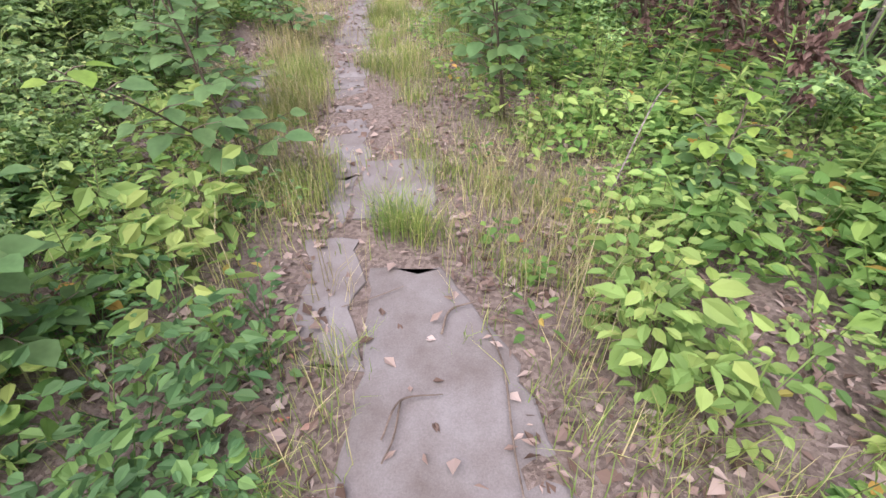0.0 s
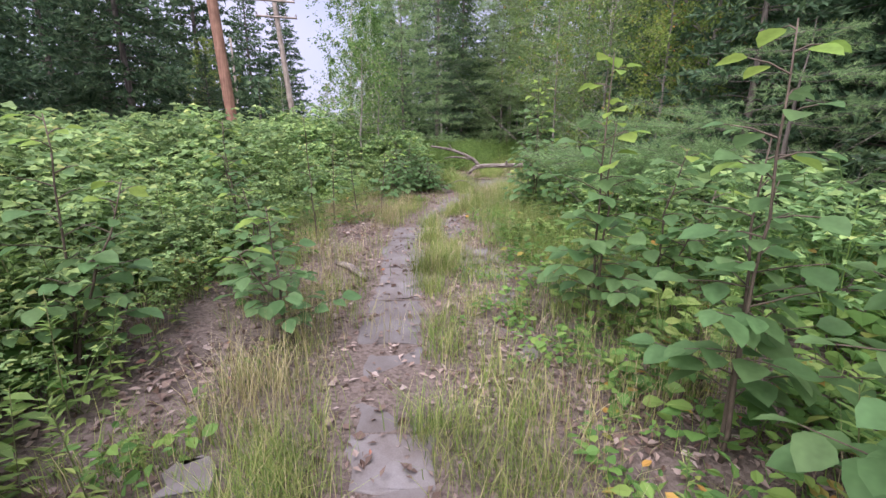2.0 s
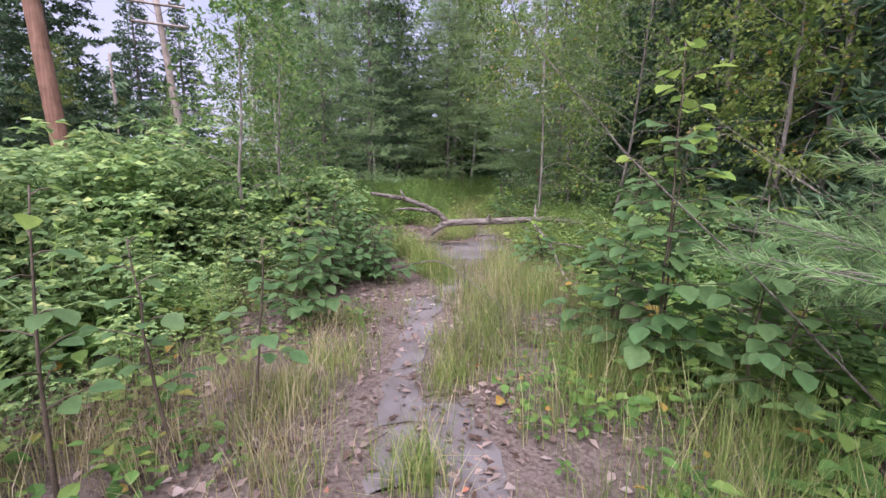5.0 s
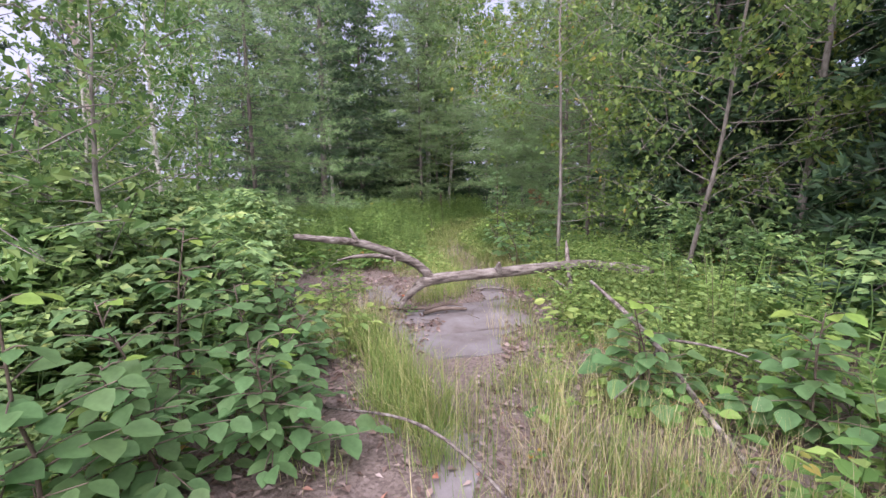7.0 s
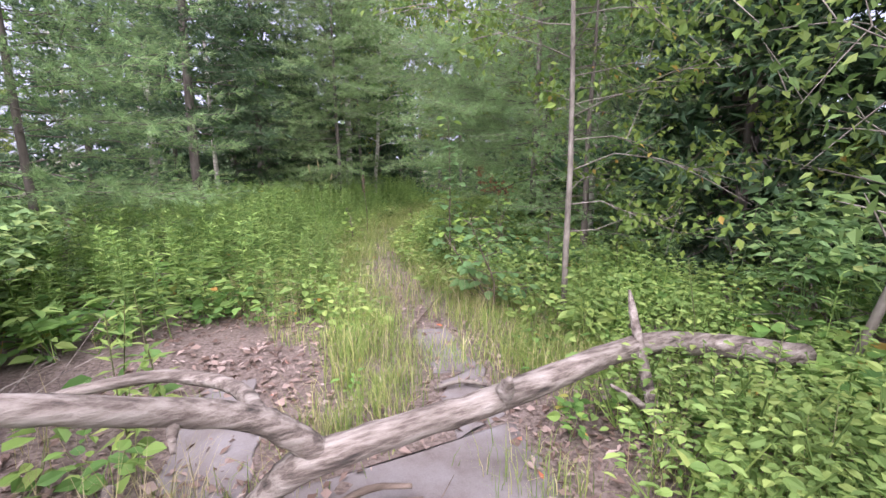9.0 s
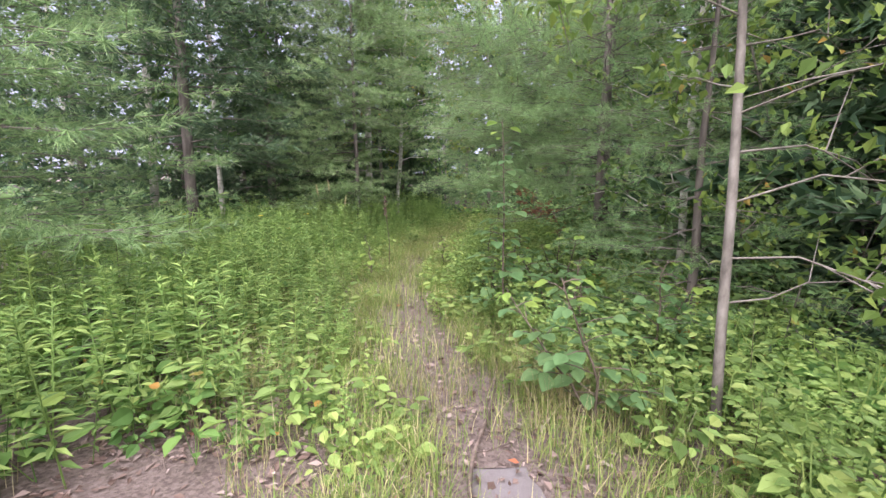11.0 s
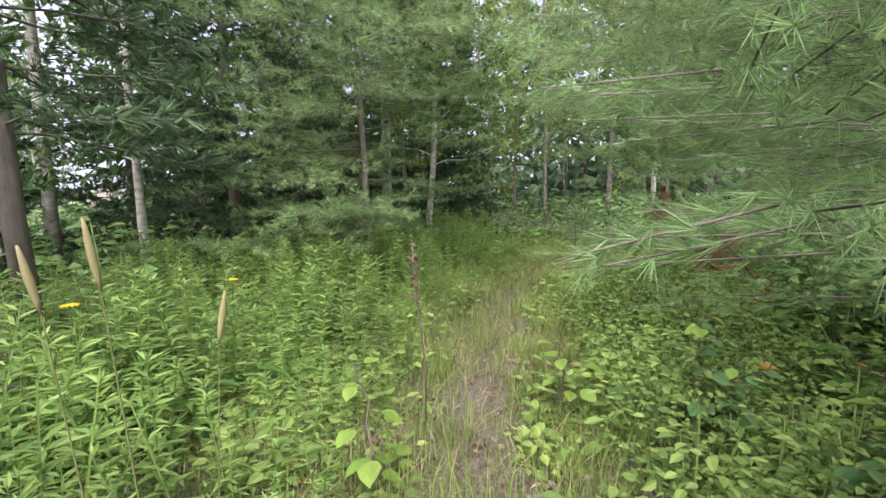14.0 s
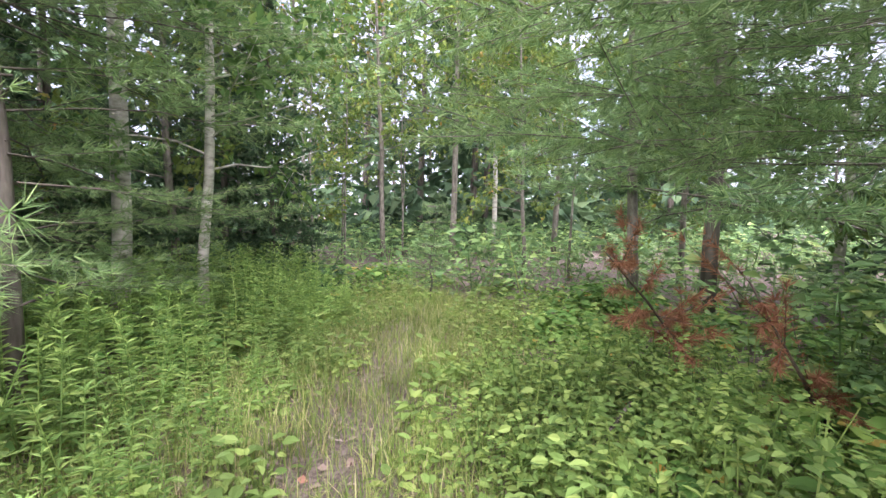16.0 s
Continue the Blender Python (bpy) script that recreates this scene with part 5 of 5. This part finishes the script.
# ---- single plants ----
def mullein(x, y, h, label):
    t = thing("dead_flower_stalk", x, y, label, "plant")
    s = Soup()
    tube(s, [(0, 0, 0), (0.01, 0, h * 0.4), (-0.03, 0.01, h * 0.75), (-0.05, 0.02, h)], [0.006, 0.005, 0.005, 0.003], 6)
    part("stem", s, DEADWOOD_DARK, t, "", True)
    r = np.random.default_rng(3)
    n = 46
    u = r.uniform(0.72, 1.0, n)
    a = r.uniform(0, 6.28, n)
    pos = np.stack([-0.05 * u + 0.01 * np.cos(a), 0.015 + 0.01 * np.sin(a), h * u], -1)
    s = Soup()
    place_leaves(s, LEAF_PLAIN, pos, np.stack([np.cos(a), np.sin(a), 0.9 + 0 * a], -1), r.normal(0, 0.5, (n, 3)) + [0, 0, 1], 0.035)
    part("seed_head", s, LEAF_BROWN, t, "dark brown dry seed head")


mullein(3.9, 21.75, 1.12, "dead dark brown flower stalk standing in the herbs")


def seed_spike(x, y, h, lean):
    t = thing("grass_stalk", x, y, "tall grass stalk with a pale dry seed spike", "grass", "seed stalks above the herbs")
    s = Soup()
    tube(s, [(0, 0, 0), (lean * 0.2, 0, h * 0.5), (lean * 0.7, 0, h * 0.9)], [0.0025, 0.002, 0.0015], 5)
    part("stem", s, STEM, t)
    s = Soup()
    q = np.linspace(0, 1, 7)
    tube(s, np.stack([lean * (0.7 + 0.3 * q), 0 * q, h * (0.9 + 0.1 * q)], -1), 0.002 + 0.0065 * np.sin(np.pi * np.clip(q, 0.03, 0.97)), 7, 0.06, np.random.default_rng(5))
    part("seed_head", s, STRAW, t, "pale dry seed spike", True)


for x, y, h, lean in [(2.88, 20.61, 1.38, -0.05), (2.78, 20.66, 1.33, -0.07), (2.98, 20.7, 1.2, 0.07)]:
    seed_spike(x, y, h, lean)


def flower(x, y, h, seed):
    t = thing("yellow_flower", x, y, "tall herb with a bright yellow flower head", "flower", "yellow flowers among the herbs")
    r = np.random.default_rng(seed)
    s = Soup()
    tube(s, [(0, 0, 0), (0.01, 0.01, h * 0.5), (0.02, 0, h)], [0.005, 0.004, 0.003], 5)
    part("stem", s, STEM, t)
    s = Soup()
    a = np.linspace(0, 6.283, 12, endpoint=False)
    place_leaves(s, LEAF_LANCE, np.tile([0.02, 0, h], (12, 1)), np.stack([np.cos(a), np.sin(a), 0.15 + 0 * a], -1), np.tile([0, 0, 1.0], (12, 1)), 0.05, 1.6)
    part("petals", s, PETAL, t, "bright yellow petals")
    s = Soup()
    place_leaves(s, LEAF_LANCE, np.stack([0 * a, 0 * a, np.linspace(0.2, 0.9, 12) * h], -1), np.stack([np.cos(a * 5), np.sin(a * 5), 0.3 + 0 * a], -1), np.tile([0, 0, 1.0], (12, 1)), 0.12)
    part("leaves", s, LEAF_HERB, t)


for i, (x, y, h) in enumerate([(1.3, 21.7, 0.95), (2.2, 22.3, 0.85), (0.9, 20.3, 1.0), (2.9, 22.9, 0.8), (1.0, 22.6, 1.05)]):
    flower(x, y, h, i)
centres = np.array([(-0.05, 2.35, 0), (0.05, 2.3, 0), (-0.12, 2.42, 0), (-0.05, 9.1, 0), (0.05, 9.2, 0), (0.0, 9.95, 0), (0.1, 10.0, 0), (-0.15, 7.8, 0), (0.05, 7.9, 0), (0.88, 13.7, 0), (0.95, 13.5, 0), (0.82, 13.9, 0), (1.0, 13.2, 0),
                    (1.0, 15.0, 0), (0.95, 15.3, 0), (2.1, 16.7, 0), (2.2, 17.0, 0), (-0.9, 5.0, 0), (-0.1, 6.1, 0), (-0.25, 5.4, 0)])
rng = np.random.default_rng(9)
for c in centres:
    g = grass("grass_clump", GRASS, "thick yellow-green grass clump growing through the paving", clumped(rng, c[None], 150, 0.07), 0.3, rng, 0.004, 1.0)
    tagged(g, "", "", "grass clumps on the path", "thing")
for x, y in [(0.9, 14.7), (0.95, 14.45), (0.97, 14.2), (1.02, 13.95), (1.05, 13.7), (0.85, 14.95), (1.1, 13.5), (0.98, 14.05)]:
    g = grass("grass_clump", GRASS, "tall bright green grass clump beside the bare slab", clumped(rng, np.array([[x, y, 0.0]]), 170, 0.08), 0.42, rng, 0.0045, 0.9)
    tagged(g, "", "", "grass clumps on the path", "thing")
centres = np.array([(1.35, 9.3, 0), (1.45, 9.6, 0), (1.25, 9.0, 0), (1.5, 9.9, 0), (1.2, 8.5, 0), (1.0, 8.1, 0), (1.55, 9.2, 0)])
centres = np.concatenate([centres, np.c_[rng.uniform(0.75, 1.9, 90), rng.uniform(5.5, 13.5, 90), np.zeros(90)] + np.array([[0.0, 0, 0]])])
grass("tall_grass", GRASS, "tall grey-green grass stems at the sapling's foot", clumped(rng, centres, 60, 0.13), 0.52, rng, 0.0035, 0.7)


# ---- paving, in broken slabs ----
def slab(stations, seed, parent, rise=0.012):
    """One piece of paving between two cracks: (y, left, right) down its length, with ragged edges."""
    r = np.random.default_rng(seed)
    st = np.array(stations, float)
    n = max(4, int((st[-1, 0] - st[0, 0]) / 0.07))
    y = np.linspace(st[0, 0], st[-1, 0], n)
    w = np.interp(y, st[:, 0], st[:, 2] - st[:, 1])
    lx = np.interp(y, st[:, 0], st[:, 1]) + np.cumsum(r.normal(0, 0.012, n)) + r.normal(0, 0.014, n)
    rx = np.interp(y, st[:, 0], st[:, 2]) + np.cumsum(r.normal(0, 0.012, n)) + r.normal(0, 0.014, n)
    rx = np.maximum(rx, lx + 0.4 * w)
    skew = r.normal(0, 0.03)
    left, right = np.stack([lx, y - skew], -1), np.stack([rx, y + skew], -1)
    end = [left[0] + (right[0] - left[0]) * k + [0, r.normal(0, 0.012)] for k in (0.33, 0.66)]
    far = [right[-1] + (left[-1] - right[-1]) * k + [0, r.normal(0, 0.012)] for k in (0.33, 0.66)]
    ring = np.concatenate([left[::-1], np.array(end), right, np.array(far)])
    mid = ring.mean(0)
    m = len(ring)
    top = rise + r.uniform(-0.003, 0.004)
    inner = mid + (ring - mid) * 0.97
    v = np.concatenate([np.c_[ring - mid, np.full(m, -0.05)], np.c_[ring - mid, np.full(m, top - 0.005)], np.c_[inner - mid, np.full(m, top)]])
    i = np.arange(m)
    j = (i + 1) % m
    f = [np.stack([i, j, j + m], -1), np.stack([i, j + m, i + m], -1), np.stack([i + m, j + m, j + 2 * m], -1), np.stack([i + m, j + 2 * m, i + 2 * m], -1)]
    k = np.arange(n - 1)
    a, b = 2 * m + (n - 1 - k), 2 * m + n + 2 + k
    f += [np.stack([a, b, b + 1], -1), np.stack([a, b + 1, a - 1], -1)]
    f.append(np.array([(2 * m + n - 1, 2 * m + n, 2 * m + n + 1), (2 * m + n - 1, 2 * m + n + 1, 2 * m + n + 2)]))
    f.append(np.array([(3 * m - 3, 3 * m - 2, 3 * m - 1), (3 * m - 3, 3 * m - 1, 2 * m)]))
    s = Soup()
    s.add(v, np.concatenate(f))
    ob = part("slab", s, PAVING, parent)
    ob.location = (mid[0], mid[1], 0)


def strip(cracks, outline, seed, parent, rise=0.012):
    o = np.array(outline, float)
    for i, (a, b) in enumerate(zip(cracks[:-1], cracks[1:])):
        ys = np.linspace(a + 0.008, b - 0.008, 4)
        slab([(y, np.interp(y, o[:, 0], o[:, 1]), np.interp(y, o[:, 0], o[:, 2])) for y in ys], seed + i, parent, rise)


paving = tagged(new("pavement"), "broken pale grey paving slabs of an overgrown path", "pavement", kind="structure")
strip([-0.6, 0.7, 2.08], [(-0.6, -0.42, 0.5), (0.9, -0.34, 0.43), (1.5, -0.28, 0.36), (2.1, -0.22, 0.1)], 400, paving)
strip([1.5, 2.35], [(1.5, -0.52, -0.30), (2.35, -0.53, -0.27)], 410, paving)
strip([2.5, 3.2], [(2.5, -0.33, 0.12), (3.2, -0.25, 0.17)], 420, paving)
strip([2.45, 3.0, 3.95], [(2.45, -0.5, -0.36), (3.2, -0.62, -0.28), (3.95, -0.6, -0.3)], 430, paving, 0.002)
strip([4.15, 4.72, 5.05, 5.4, 6.3, 7.1], [(4.15, -0.52, -0.22), (5.0, -0.6, -0.28), (6.3, -0.66, -0.28), (7.1, -0.62, -0.24)], 440, paving, 0.002)
strip([7.1, 8.0, 8.9, 9.25, 9.9], [(7.1, -0.6, -0.22), (8.9, -0.58, -0.12), (9.9, -0.42, 0.0)], 450, paving, 0.002)
strip([9.2, 9.7, 10.6], [(9.2, 0.0, 0.36), (10.6, 0.28, 0.62)], 460, paving, 0.002)
strip([9.93, 10.42, 11.1, 11.6, 12.3, 12.75], [(9.93, -0.18, 0.04), (10.9, 0.0, 0.24), (11.6, 0.24, 0.52), (12.3, 0.4, 0.82), (12.75, 0.55, 0.9)], 470, paving, 0.002)
strip([12.75, 13.5], [(12.75, 0.8, 1.0), (13.5, 1.1, 1.34)], 480, paving, 0.002)
strip([14.4, 14.95, 15.9], [(14.4, 1.42, 1.95), (14.85, 1.22, 2.15), (14.95, 1.2, 2.6), (15.9, 1.08, 2.78)], 485, paving)
strip([15.9, 17.05], [(15.9, 1.13, 1.48), (17.05, 1.25, 1.6)], 490, paving)
strip([15.9, 16.5, 17.3], [(15.9, 2.42, 2.76), (16.5, 2.66, 2.98), (17.3, 2.86, 3.1)], 493, paving)
strip([6.0, 6.6, 7.5, 8.3, 9.1], [(6.0, 0.12, 0.5), (7.5, 0.25, 0.68), (9.1, 0.34, 0.8)], 500, paving, 0.0)
for k, (x, y, w, ln) in enumerate([(-1.3, 4.7, 0.2, 0.34), (-1.16, 4.32, 0.14, 0.22), (-1.22, 5.06, 0.16, 0.2), (-1.0, 4.55, 0.1, 0.16), (-1.36, 4.15, 0.16, 0.26), (-0.95, 4.95, 0.1, 0.14)]):
    slab([(y, x - w / 2, x + w / 2), (y + ln / 2, x - w / 2 - 0.03, x + w / 2), (y + ln, x - w / 2, x + w / 2 - 0.04)], 520 + k, paving, 0.045)
